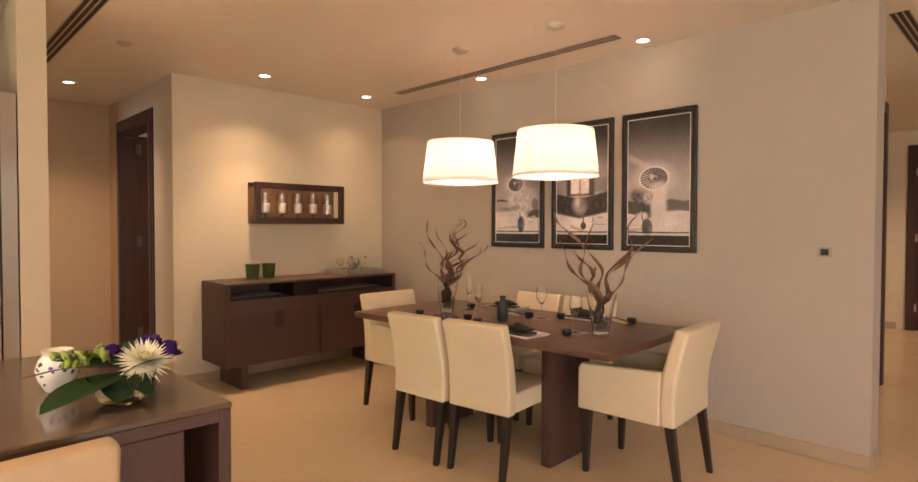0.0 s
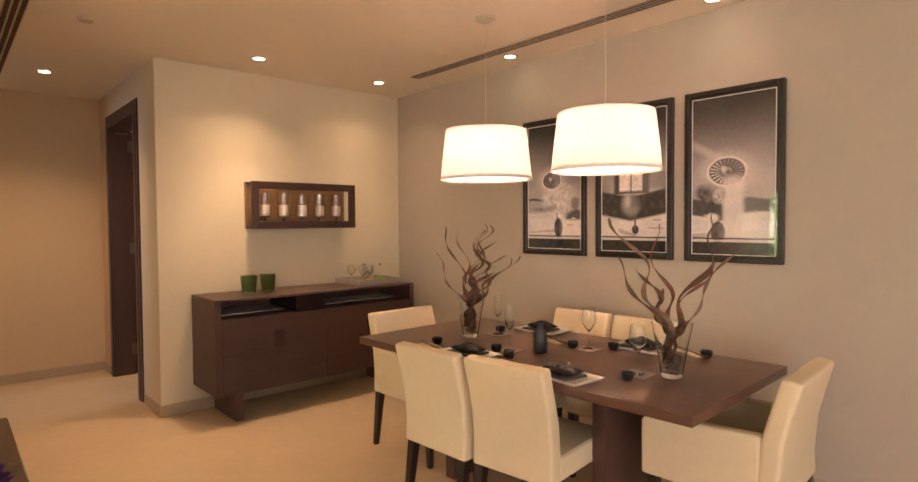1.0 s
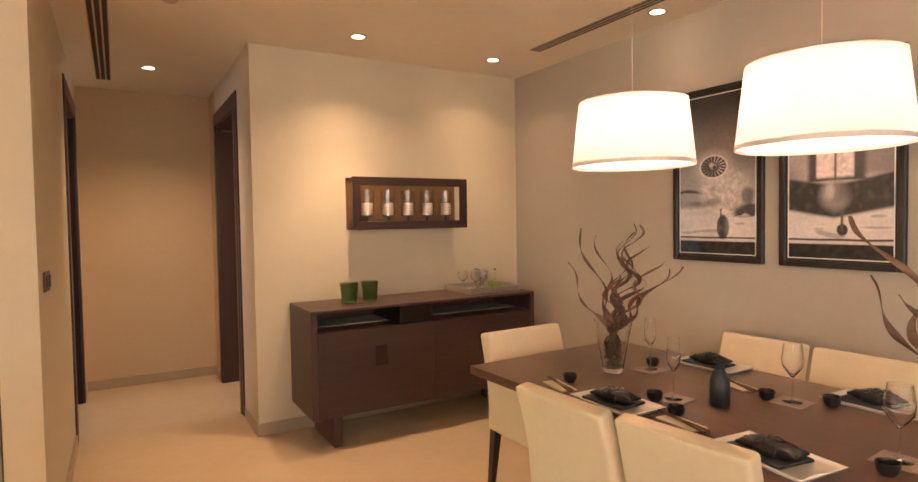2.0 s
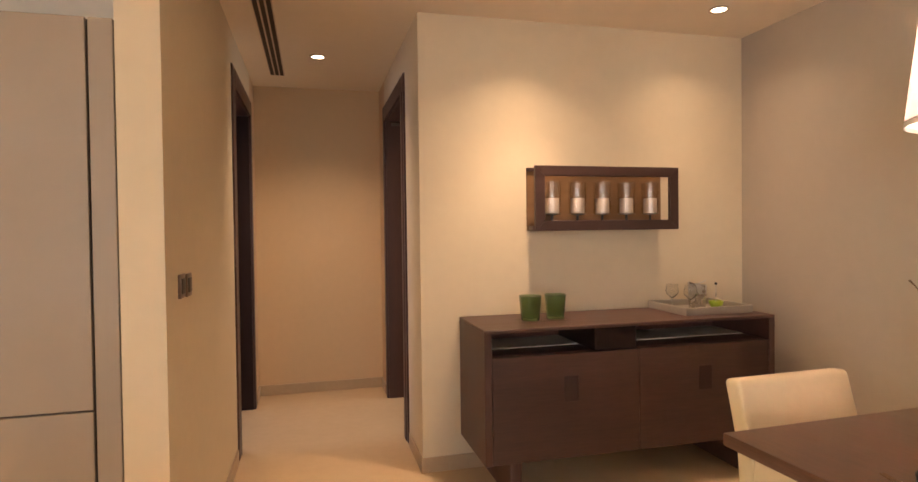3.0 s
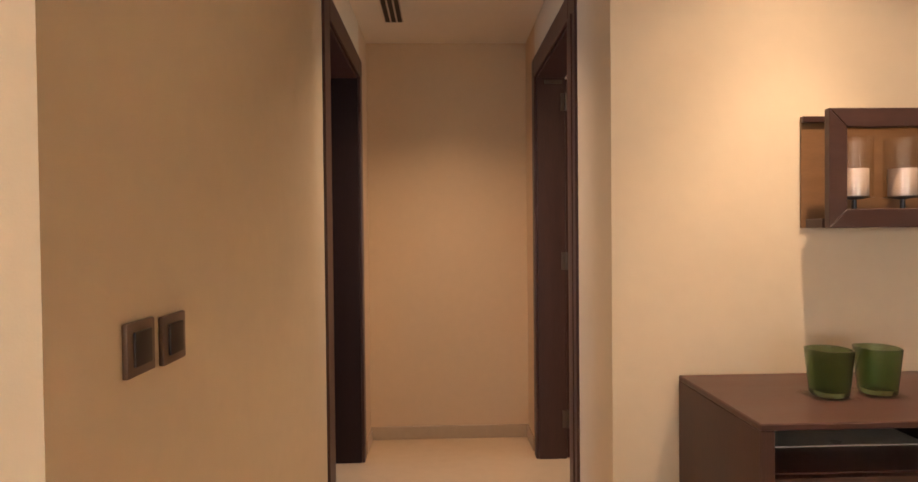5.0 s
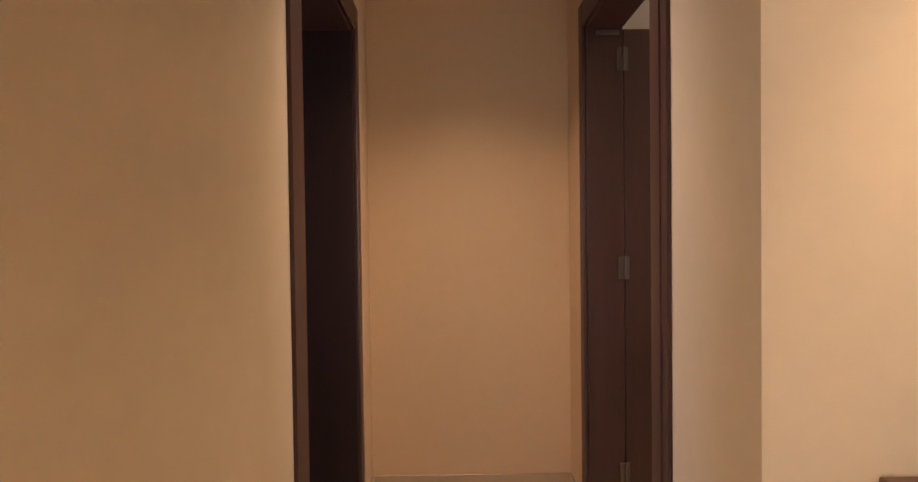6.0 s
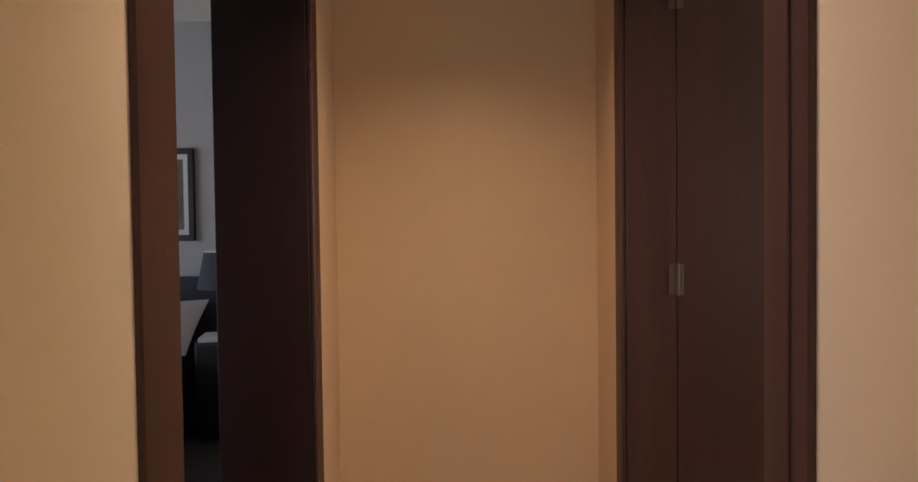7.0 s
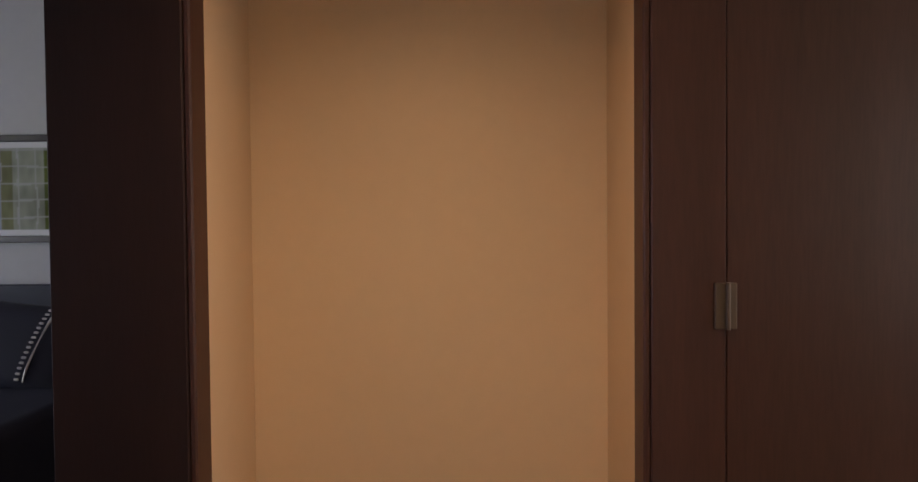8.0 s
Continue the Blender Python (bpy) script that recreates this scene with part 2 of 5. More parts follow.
WOODSTRETCH_X, WOODSTRETCH_Y, WOODSTRETCH_Z = (0.6, 9, 9), (9, 0.6, 9), (9, 9, 0.6)
M = dict(
    grey_paint=surface("taupe_grey_wall_paint", (0.47, 0.41, 0.345), 0.75, var=0.025, scale=1.3, bump=0.12, bscale=260),
    cream_paint=surface("cream_wall_paint", (0.70, 0.605, 0.45), 0.75, var=0.025, scale=1.3, bump=0.12, bscale=260),
    # For the end wall and past the doorways: more orange than the cream.
    hall_beige=surface("beige_hall_wall", (0.65, 0.485, 0.315), 0.75, var=0.025, scale=1.3, bump=0.12, bscale=260),
    white_paint=surface("off_white_paint", (0.74, 0.70, 0.64), 0.75, var=0.02, scale=1.2, bump=0.1, bscale=260),
    ceiling_paint=surface("ceiling_paint", (0.82, 0.73, 0.615), 0.8, var=0.02, scale=1.0, bump=0.08, bscale=220),
    floor_stone=surface("cream_stone_floor", (0.67, 0.51, 0.34), 0.24, var=0.07, scale=1.1, bump=0.02, bscale=60, fine=0.3),
    skirting=surface("cream_stone_skirting", (0.45, 0.34, 0.23), 0.35, var=0.06, scale=2.0),
    door_wood=surface("dark_red_brown_door_veneer", (0.056, 0.023, 0.019), 0.42, var=0.25, scale=1.6, bump=0.05, bscale=40, stretch=WOODSTRETCH_Z),
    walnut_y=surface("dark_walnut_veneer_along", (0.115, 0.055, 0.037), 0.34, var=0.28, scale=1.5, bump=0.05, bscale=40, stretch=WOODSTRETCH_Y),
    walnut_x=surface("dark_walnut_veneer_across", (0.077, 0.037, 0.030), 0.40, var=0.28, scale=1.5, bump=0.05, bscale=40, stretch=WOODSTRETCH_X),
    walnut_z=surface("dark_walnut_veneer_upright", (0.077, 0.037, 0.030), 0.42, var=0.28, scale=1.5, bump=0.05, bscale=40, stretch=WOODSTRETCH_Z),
    walnut_dark=surface("shadow_gap_wood", (0.020, 0.011, 0.009), 0.6, var=0.2, scale=2, spec=0.15),
    pull_wood=surface("dark_pull_veneer", (0.036, 0.019, 0.016), 0.5, var=0.2, scale=3, spec=0.3),
    leg_wood=surface("black_brown_leg_wood", (0.022, 0.013, 0.011), 0.4, var=0.25, scale=4, stretch=WOODSTRETCH_Z),
    leather=surface("cream_leather", (0.74, 0.62, 0.43), 0.5, var=0.035, scale=3, bump=0.10, bscale=170),
    # Orange-tan hue, darkened further: the stool back's shade is in the colour.
    shaded_tan_leather=surface("shaded_tan_leather", (0.50, 0.36, 0.22), 0.5, var=0.05, scale=3, bump=0.10, bscale=170),
    frame_wood=surface("near_black_frame", (0.022, 0.014, 0.013), 0.38, var=0.2, scale=5),
    box_wood=surface("brown_candle_box_wood", (0.050, 0.024, 0.020), 0.4, var=0.22, scale=4, bump=0.04, bscale=60, stretch=WOODSTRETCH_X),
    box_back=surface("amber_brown_back_panel", (0.20, 0.11, 0.052), 0.35, var=0.15, scale=4, stretch=WOODSTRETCH_X),
    lacquer=surface("glossy_taupe_lacquer", (0.37, 0.32, 0.275), 0.07, var=0.015, scale=1.0, spec=0.22),
    gap_dark=surface("dark_gap", (0.06, 0.035, 0.025), 0.6, var=0.1),
    vent_dark=surface("dark_vent_slot", (0.03, 0.016, 0.012), 0.6, var=0.1),
    vent_rim=surface("vent_rim_paint", (0.55, 0.44, 0.34), 0.5, var=0.02),
    metal=surface("brushed_steel", (0.62, 0.60, 0.57), 0.28, 1.0, var=0.05, scale=20),
    dull_metal=surface("dull_hinge_steel", (0.17, 0.14, 0.12), 0.5, 1.0, var=0.05, scale=20),
    switch_dark=surface("bronze_switch_plate", (0.17, 0.12, 0.095), 0.35, 0.4, var=0.06),
    switch_white=surface("white_switch_plastic", (0.72, 0.68, 0.62), 0.4, var=0.02),
    porcelain=surface("white_porcelain", (0.80, 0.78, 0.74), 0.15, var=0.02, scale=6, spec=0.6),
    black_ware=surface("black_stoneware", (0.016, 0.014, 0.015), 0.3, var=0.25, scale=20),
    slate_ware=surface("slate_blue_stoneware", (0.032, 0.033, 0.042), 0.45, var=0.15, scale=15),
    napkin=surface("cream_linen", (0.66, 0.56, 0.40), 0.85, var=0.06, scale=20, bump=0.2, bscale=500),
    twig=surface("dried_twisted_leaf", (0.105, 0.052, 0.033), 0.6, var=0.5, scale=9, bump=0.2, bscale=80),
    twig_pale=surface("pale_dried_leaf", (0.17, 0.10, 0.062), 0.6, var=0.4, scale=9, bump=0.2, bscale=80),
    twig_red=surface("reddish_dried_leaf", (0.16, 0.055, 0.032), 0.55, var=0.5, scale=9, bump=0.2, bscale=80),
    pebbles=surface("grey_pebbles", (0.16, 0.125, 0.115), 0.5, var=0.4, scale=40),
    wax=surface("cream_candle_wax", (0.58, 0.48, 0.42), 0.6, var=0.03, scale=10),
    counter=surface("grey_brown_quartz", (0.115, 0.078, 0.055), 0.13, var=0.12, scale=10, spec=0.55),
    green_glass=clear_glass("green_bubbled_glass", (0.34, 0.46, 0.26), 0.12),
    glass=clear_glass("clear_glass", (0.98, 0.98, 0.97)),
    pane=thin_pane("thin_clear_glass"),
    hurricane=hurricane_glass("hurricane_glass"),
    glow=glowing("downlight_glow", (1.0, 0.86, 0.60), 5),
    cloth=shade_cloth("linen_shade", (0.275, 0.236, 0.222), (0.31, 0.268, 0.255)),
    diffuser=shade_cloth("white_diffuser", (0.80, 0.74, 0.69), (0.84, 0.78, 0.73)),
    ink=print_ink("printed_picture"),
    garden_glow=garden_glow("garden_glow", 4.5),
    purple=surface("purple_petal", (0.12, 0.028, 0.31), 0.6, var=0.3, scale=30),
    petal=surface("white_petal", (0.84, 0.80, 0.62), 0.6, var=0.05, scale=30),
    petal_eye=surface("cream_yellow_petal", (0.72, 0.62, 0.22), 0.6, var=0.1, scale=60),
    leaf=surface("dark_green_leaf", (0.035, 0.095, 0.030), 0.35, var=0.3, scale=14, bump=0.2, bscale=60),
    bud=surface("lime_bud", (0.27, 0.36, 0.07), 0.5, var=0.2, scale=30),
    lime=surface("lime_green_fruit", (0.33, 0.46, 0.04), 0.4, var=0.1, scale=20),
    tray=surface("silver_grey_tray", (0.40, 0.36, 0.31), 0.3, 0.3, var=0.06, scale=8),
    bed_wall=surface("grey_bedroom_paint", (0.41, 0.40, 0.405), 0.8, var=0.03, scale=1.2, bump=0.1, bscale=260),
    headboard=surface("charcoal_headboard_fabric", (0.050, 0.052, 0.064), 0.85, var=0.12, scale=30, bump=0.2, bscale=400),
    navy=surface("navy_bed_linen", (0.010, 0.010, 0.024), 0.8, var=0.2, scale=12, bump=0.2, bscale=300),
    linen=surface("white_bed_linen", (0.74, 0.72, 0.74), 0.85, var=0.04, scale=8, bump=0.2, bscale=300),
    carpet=surface("charcoal_carpet", (0.06, 0.058, 0.060), 0.95, var=0.2, scale=40, bump=0.4, bscale=500),
    walnut_door=surface("dark_walnut_door_veneer", (0.056, 0.027, 0.022), 0.45, var=0.3, scale=1.5, bump=0.05, bscale=40, stretch=WOODSTRETCH_X),
    grey_plastic=surface("grey_switch_plastic", (0.34, 0.30, 0.27), 0.45, var=0.03),
    liner=surface("grey_shelf_strip", (0.58, 0.55, 0.49), 0.3, var=0.1, scale=6),
    sand=surface("silver_thread", (0.50, 0.46, 0.46), 0.4, 0.3, var=0.1, scale=40),
    green_out=surface("garden_foliage", (0.075, 0.13, 0.035), 0.7, var=0.85, scale=1.6),
    grass=surface("ground_outside", (0.09, 0.12, 0.05), 0.9, var=0.4, scale=0.6),
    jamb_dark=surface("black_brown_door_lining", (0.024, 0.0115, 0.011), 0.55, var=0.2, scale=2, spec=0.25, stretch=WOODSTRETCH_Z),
    pale_coaster=surface("pale_woven_coaster", (0.34, 0.27, 0.24), 0.7, var=0.15, scale=60),
    rose_paint=surface("grey_green_rose_paint", (0.52, 0.47, 0.38), 0.6, var=0.05),
    mat_white=surface("white_mat_edge", (0.80, 0.78, 0.76), 0.5, var=0.02),
    blue_paint=surface("blue_violet_glaze", (0.17, 0.12, 0.36), 0.25, var=0.3, scale=40),
)


# ---- mesh helpers ----
def finish(bm, name, material, smooth=0.6):
    bmesh.ops.recalc_face_normals(bm, faces=bm.faces)
    me = bpy.data.meshes.new(name)
    for f in bm.faces:
        f.smooth = True
    bm.to_mesh(me)
    bm.free()
    me.set_sharp_from_angle(angle=smooth)
    me.materials.append(material)
    return me


def part(name, bm, material, parent=None, label="", m=None):
    ob = new(name, finish(bm, name, material))
    if parent is not None:
        ob.parent = parent
    if m is not None:
        ob.matrix_basis = m
    if label:
        ob["label"] = label
    return ob


def thing(name, label, category, m=None, group="", kind=""):
    ob = new(name)
    ob.empty_display_size = 0.1
    if m is not None:
        ob.matrix_basis = m
    return tagged(ob, label, category, group, kind)


def bevelled(bm, width, segments=2, angle=0.5):
    if width > 0:
        edges = [e for e in bm.edges if len(e.link_faces) == 2 and e.calc_face_angle(0) > angle]
        bmesh.ops.bevel(bm, geom=edges, offset=width, segments=segments, profile=0.6, affect="EDGES", clamp_overlap=True)
    return bm


def block(x0, x1, y0, y1, z0, z1, bevel=0.0, segments=2, bm=None):
    own = bm is None
    bm = bmesh.new() if own else bm
    r = bmesh.ops.create_cube(bm, size=1, matrix=Matrix.Translation(((x0 + x1) / 2, (y0 + y1) / 2, (z0 + z1) / 2)) @ Matrix.Diagonal((x1 - x0, y1 - y0, z1 - z0, 1)))
    return bevelled(bm, bevel, segments) if own else bm


def prism(profile, x0, x1, bevel=0.0, segments=2):
    """A side profile of (y, z), drawn out from x0 to x1."""
    bm = bmesh.new()
    a = [bm.verts.new((x0, y, z)) for y, z in profile]
    b = [bm.verts.new((x1, y, z)) for y, z in profile]
    bm.faces.new(a)
    bm.faces.new(b[::-1])
    for i in range(len(a)):
        j = (i + 1) % len(a)
        bm.faces.new((a[j], a[i], b[i], b[j]))
    bmesh.ops.recalc_face_normals(bm, faces=bm.faces)
    return bevelled(bm, bevel, segments)


def lathe(profile, steps=32, wobble=0.0, square=0.0):
    """Turns (r, z) pairs round z; square pulls the outline towards a rounded square."""
    bm = bmesh.new()
    rings = []
    for r, z in profile:
        ring = []
        for k in range(steps):
            a = 2 * math.pi * k / steps
            q = r
            if square:
                q = r * (1 + square * (1 / max(abs(math.cos(a)), abs(math.sin(a))) - 1))
            q *= 1 + wobble * noise.noise((math.cos(a) * 2, math.sin(a) * 2, z * 20))
            ring.append(bm.verts.new((q * math.cos(a), q * math.sin(a), z)))
        rings.append(ring)
    for lo, hi in zip(rings, rings[1:]):
        for k in range(steps):
            bm.faces.new((lo[k], lo[(k + 1) % steps], hi[(k + 1) % steps], hi[k]))
    closed = profile[0] == profile[-1]
    if profile[0][0] > 1e-4 and not closed:
        bm.faces.new(rings[0][::-1])
    if profile[-1][0] > 1e-4 and not closed:
        bm.faces.new(rings[-1])
    bmesh.ops.remove_doubles(bm, verts=bm.verts, dist=1e-5)
    return bm


def shell(profile, steps=32):
    """An open vessel: outer (r, z) pairs up, inner ones down, closed at the axis."""
    return lathe([(0.0, profile[0][1])] + profile + [(0.0, profile[-1][1])], steps)


def ribbon(points, w0, w1, thick=0.35, twist=2.0, sides=6, per=5):
    """A twisted, tapering strip along a smooth line through the points."""
    pts = [Vector(p) for p in points]
    line = []
    for i in range(len(pts) - 1):
        p0, p1, p2, p3 = pts[max(i - 1, 0)], pts[i], pts[i + 1], pts[min(i + 2, len(pts) - 1)]
        for k in range(per):
            t = k / per
            line.append(0.5 * (2 * p1 + (p2 - p0) * t + (2 * p0 - 5 * p1 + 4 * p2 - p3) * t * t + (3 * p1 - p0 - 3 * p2 + p3) * t ** 3))
    line.append(pts[-1])
    bm = bmesh.new()
    rings = []
    for i, p in enumerate(line):
        f = i / (len(line) - 1)
        d = (line[min(i + 1, len(line) - 1)] - line[max(i - 1, 0)]).normalized()
        side = d.cross(Vector((0.3, 0.9, 0.2))).normalized()
        side = Matrix.Rotation(twist * f, 3, d) @ side
        up = d.cross(side)
        w = w0 + (w1 - w0) * f
        w *= 1 + 0.35 * math.sin(f * 9 + twist)
        rings.append([bm.verts.new(p + side * (w * math.cos(a)) + up * (w * thick * math.sin(a))) for a in [2 * math.pi * k / sides for k in range(sides)]])
    for lo, hi in zip(rings, rings[1:]):
        for k in range(sides):
            bm.faces.new((lo[k], lo[(k + 1) % sides], hi[(k + 1) % sides], hi[k]))
    bm.faces.new(rings[0][::-1])
    bm.faces.new(rings[-1])
    return bm


def cushion(w, d, h, power=2.6, n=14):
    """A pillow lying flat: fuller in the middle, pinched at the rim."""
    bm = bmesh.new()
    top, bot = {}, {}
    for i in range(n + 1):
        for j in range(n + 1):
            u, v = 2 * i / n - 1, 2 * j / n - 1
            q = max(0.0, (1 - abs(u) ** power) * (1 - abs(v) ** power)) ** 0.5
            pull = 1 - 0.06 * (1 - abs(v) ** 2) * abs(u) ** 3
            x, y = u * w / 2 * pull, v * d / 2 * (1 - 0.06 * (1 - u * u) * abs(v) ** 3)
            lump = 0.012 * noise.noise((u * 2.2, v * 2.2, w))
            top[i, j] = bm.verts.new((x, y, q * h / 2 + lump * q + 0.003))
            bot[i, j] = bm.verts.new((x, y, -q * h / 2 - 0.003))
    for i in range(n):
        for j in range(n):
            bm.faces.new((top[i, j], top[i + 1, j], top[i + 1, j + 1], top[i, j + 1]))
            bm.faces.new((bot[i, j], bot[i, j + 1], bot[i + 1, j + 1], bot[i + 1, j]))
    rim = [(i, 0) for i in range(n)] + [(n, j) for j in range(n)] + [(i, n) for i in range(n, 0, -1)] + [(0, j) for j in range(n, 0, -1)]
    for a, b in zip(rim, rim[1:] + rim[:1]):
        bm.faces.new((top[a], bot[a], bot[b], top[b]))
    return bm


def structure(name, bm, material, label, category):
    return tagged(part(name, bm, material), label, category, kind="structure")


def wall(name, boxes, material, label="plain painted wall"):
    bm = bmesh.new()
    for b in boxes:
        block(*b, bm=bm)
    return structure(name, bm, material, label, "wall")


# ---- the large structure ----
XG, YB, XR, XL, YE = 4.53, 4.965, 2.400, 1.360, 6.86     # grey wall, cream wall, corridor's right and left faces, corridor's end
D0, D1, DTOP = 5.52, 6.50, 2.29                       # both corridor doorways
structure("floor", block(-2.75, 10.35, -4.75, 8.85, -0.12, 0.0), M["floor_stone"], "polished cream stone floor with a soft sheen", "floor")
structure("bedroom_carpet", block(-3.6, 1.055, 4.752, 8.698, 0.0, 0.012), M["carpet"], "charcoal fitted carpet on the bedroom floor", "carpet")
structure("bedroom_floor", block(-3.75, -2.752, 4.6, 8.85, -0.12, -0.002), M["floor_stone"], "stone floor under the bedroom carpet", "floor")
bm = block(-2.75, 10.35, -4.75, 4.60, CEIL, 2.75)
block(1.06, 10.35, 4.60, 8.85, CEIL, 2.75, bm=bm)
structure("ceiling", bm, M["ceiling_paint"], "plain warm white painted ceiling", "ceiling")
structure("bedroom_ceiling", block(-3.75, 1.06, 4.60, 8.85, 2.86, 3.0), M["white_paint"], "white painted bedroom ceiling", "ceiling")
# The opening is made up for the side room's added light.
wall("wall_side_east", [(XG, 4.73, 5.16, 5.45, 0, CEIL), (XG, 4.73, 6.25, 8.0, 0, CEIL), (XG, 4.73, 5.45, 6.25, 0, 0.9), (XG, 4.73, 5.45, 6.25, 2.1, CEIL)], M["white_paint"], "unseen off-white side room wall with an added window")
wall("wall_grey", [(XG, 4.73, 0.575, 5.16, 0, CEIL)], M["grey_paint"], "taupe grey painted wall behind the dining table")
wall("wall_cream", [(XR, XG, YB, 5.16, 0, CEIL)], M["cream_paint"], "cream painted wall behind the sideboard")
wall("wall_corridor_right", [(XR, 2.573, 5.16, D0, 0, CEIL), (XR, 2.573, D0, D1, DTOP, CEIL)], M["cream_paint"], "cream corridor wall with a doorway")
wall("wall_corridor_left", [(1.043, XL, 4.60, D0, 0, CEIL), (1.043, XL, D0, D1, DTOP, 2.86),
                            (1.043, XL, 4.60, D0, 2.76, 2.86)], M["cream_paint"], "cream corridor wall with a doorway")
wall("wall_corridor_left_far", [(1.043, XL, D1, 8.7, 0, 2.86)], M["hall_beige"], "beige corridor wall past the bedroom doorway")
wall("wall_corridor_far", [(XR, 2.573, D1, 8.0, 0, CEIL)], M["hall_beige"], "beige corridor wall past the doorway")
wall("wall_pier", [(1.230, XL, 3.76, 4.60, 0, CEIL)], M["cream_paint"], "end of the cream corridor wall beside the cabinets")
wall("wall_end", [(XL, XR, YE, 7.0, 0, CEIL)], M["hall_beige"], "beige end wall of the corridor")
wall("wall_kitchen", [(-3.75, 1.06, 4.60, 4.75, 0, 2.86), ], M["white_paint"], "off-white wall behind the tall kitchen units")
wall("wall_bedroom", [(-3.75, 1.37, 8.70, 8.85, 0, 2.86)], M["bed_wall"], "grey painted bedroom wall")
wall("wall_bedroom_window", [(-3.75, -3.6, 4.75, 5.7, 0, 2.86), (-3.75, -3.6, 7.7, 8.7, 0, 2.86), (-3.75, -3.6, 5.7, 7.7, 0, 0.4), (-3.75, -3.6, 5.7, 7.7, 2.4, 2.86)], M["bed_wall"], "grey bedroom wall with a window")
wall("wall_side_room", [(2.575, 4.73, 8.0, 8.15, 0, CEIL)], M["white_paint"])
wall("wall_west", [(-2.75, -2.6, -4.6, -3.6, 0, CEIL), (-2.75, -2.6, -1.9, 2.35, 0, CEIL), (-2.75, -2.6, 4.3, 4.6, 0, CEIL), (-2.75, -2.6, -3.6, -1.9, 2.25, CEIL),
                   (-2.75, -2.6, -3.6, -1.9, 0, 0.12), (-2.75, -2.6, 2.35, 4.3, 0, 0.75), (-2.75, -2.6, 2.35, 4.3, 1.9, CEIL)], M["white_paint"], "off-white wall with two windows")
wall("wall_south", [(-2.75, 0.0, -4.75, -4.6, 0, CEIL), (3.0, 10.35, -4.75, -4.6, 0, CEIL), (0.0, 3.0, -4.75, -4.6, 2.35, CEIL), (0.0, 3.0, -4.75, -4.6, 0, 0.2)], M["white_paint"], "off-white wall with a wide window")
wall("wall_east", [(10.2, 10.35, -4.6, 3.2, 0, CEIL)], M["cream_paint"])
wall("wall_lobby", [(4.73, 6.2, 0.89, 1.0, 0, CEIL), (6.2, 6.75, 0.89, 1.0, 2.38, CEIL), (6.6, 6.75, 1.0, 3.05, 0, CEIL), (6.6, 10.2, 3.05, 3.2, 0, CEIL)], M["cream_paint"], "cream lobby wall with a doorway")


def skirting(x0, x1, y0, y1):
    structure("baseboard", block(x0, x1, y0, y1, 0, 0.085, 0.003, 1), M["skirting"], "cream stone skirting board along the wall", "baseboard")


skirting(XG - 0.012, XG, 0.575, YB - 0.012)
skirting(XR, XG - 0.0, YB - 0.012, YB)
skirting(XR - 0.012, XR, YB - 0.012, D0 - 0.13)
skirting(XR - 0.012, XR, D1 + 0.1, YE - 0.012)
skirting(XL, XL + 0.012, 3.76, D0 - 0.13)
skirting(XL, XL + 0.012, D1 + 0.1, YE - 0.012)
skirting(XL, XR, YE - 0.012, YE)
skirting(1.230, XL + 0.012, 3.748, 3.76)
skirting(XG, 4.742, 0.563, 0.575)
skirting(4.73, 6.2, 0.878, 0.89)
skirting(10.188, 10.2, 1.3, 3.05)


def doorway(name, label, x_face, side, depth, lining, bead, y0=D0, y1=D1):
    """Casing and lining of a doorway in a wall that runs along y. side: 1 when the wall lies towards +x."""
    d = thing(name, label, "door frame", kind="structure")
    p = 0.011
    xa, xb = sorted((x_face - side * p, x_face + side * 0.006))
    for a, b in ((y0 - 0.09, y0 + 0.036), (y1 - 0.026, y1 + 0.05)):
        part("casing", block(xa, xb, a, b, 0, DTOP + 0.09, 0.004, 1), M["door_wood"], d)
    part("casing", block(xa, xb, y0 + 0.036, y1 - 0.026, DTOP - 0.022, DTOP + 0.09, 0.004, 1), M["door_wood"], d)
    if bead:
        ba, bb = sorted((x_face - side * (p + 0.005), x_face - side * (p - 0.002)))
        part("bead", block(ba, bb, y0 - 0.040, y0 + 0.034, 0, DTOP - 0.022, 0.004, 3), M["door_wood"], d, "raised inner bead")
    la, lb = sorted((x_face + side * 0.006, x_face + side * depth))
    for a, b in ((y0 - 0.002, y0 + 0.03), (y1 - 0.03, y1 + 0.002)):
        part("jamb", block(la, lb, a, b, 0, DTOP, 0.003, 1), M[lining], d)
    part("jamb", block(la, lb, y0 + 0.03, y1 - 0.03, DTOP - 0.03, DTOP, 0.003, 1), M["door_wood"], d)
    sa, sb = sorted((x_face + side * (depth - 0.10), x_face + side * (depth - 0.055)))
    part("door_stop", block(sa, sb, y0 + 0.03, y0 + 0.045, 0, DTOP - 0.03, 0.003, 1), M["door_wood"], d)
    return d


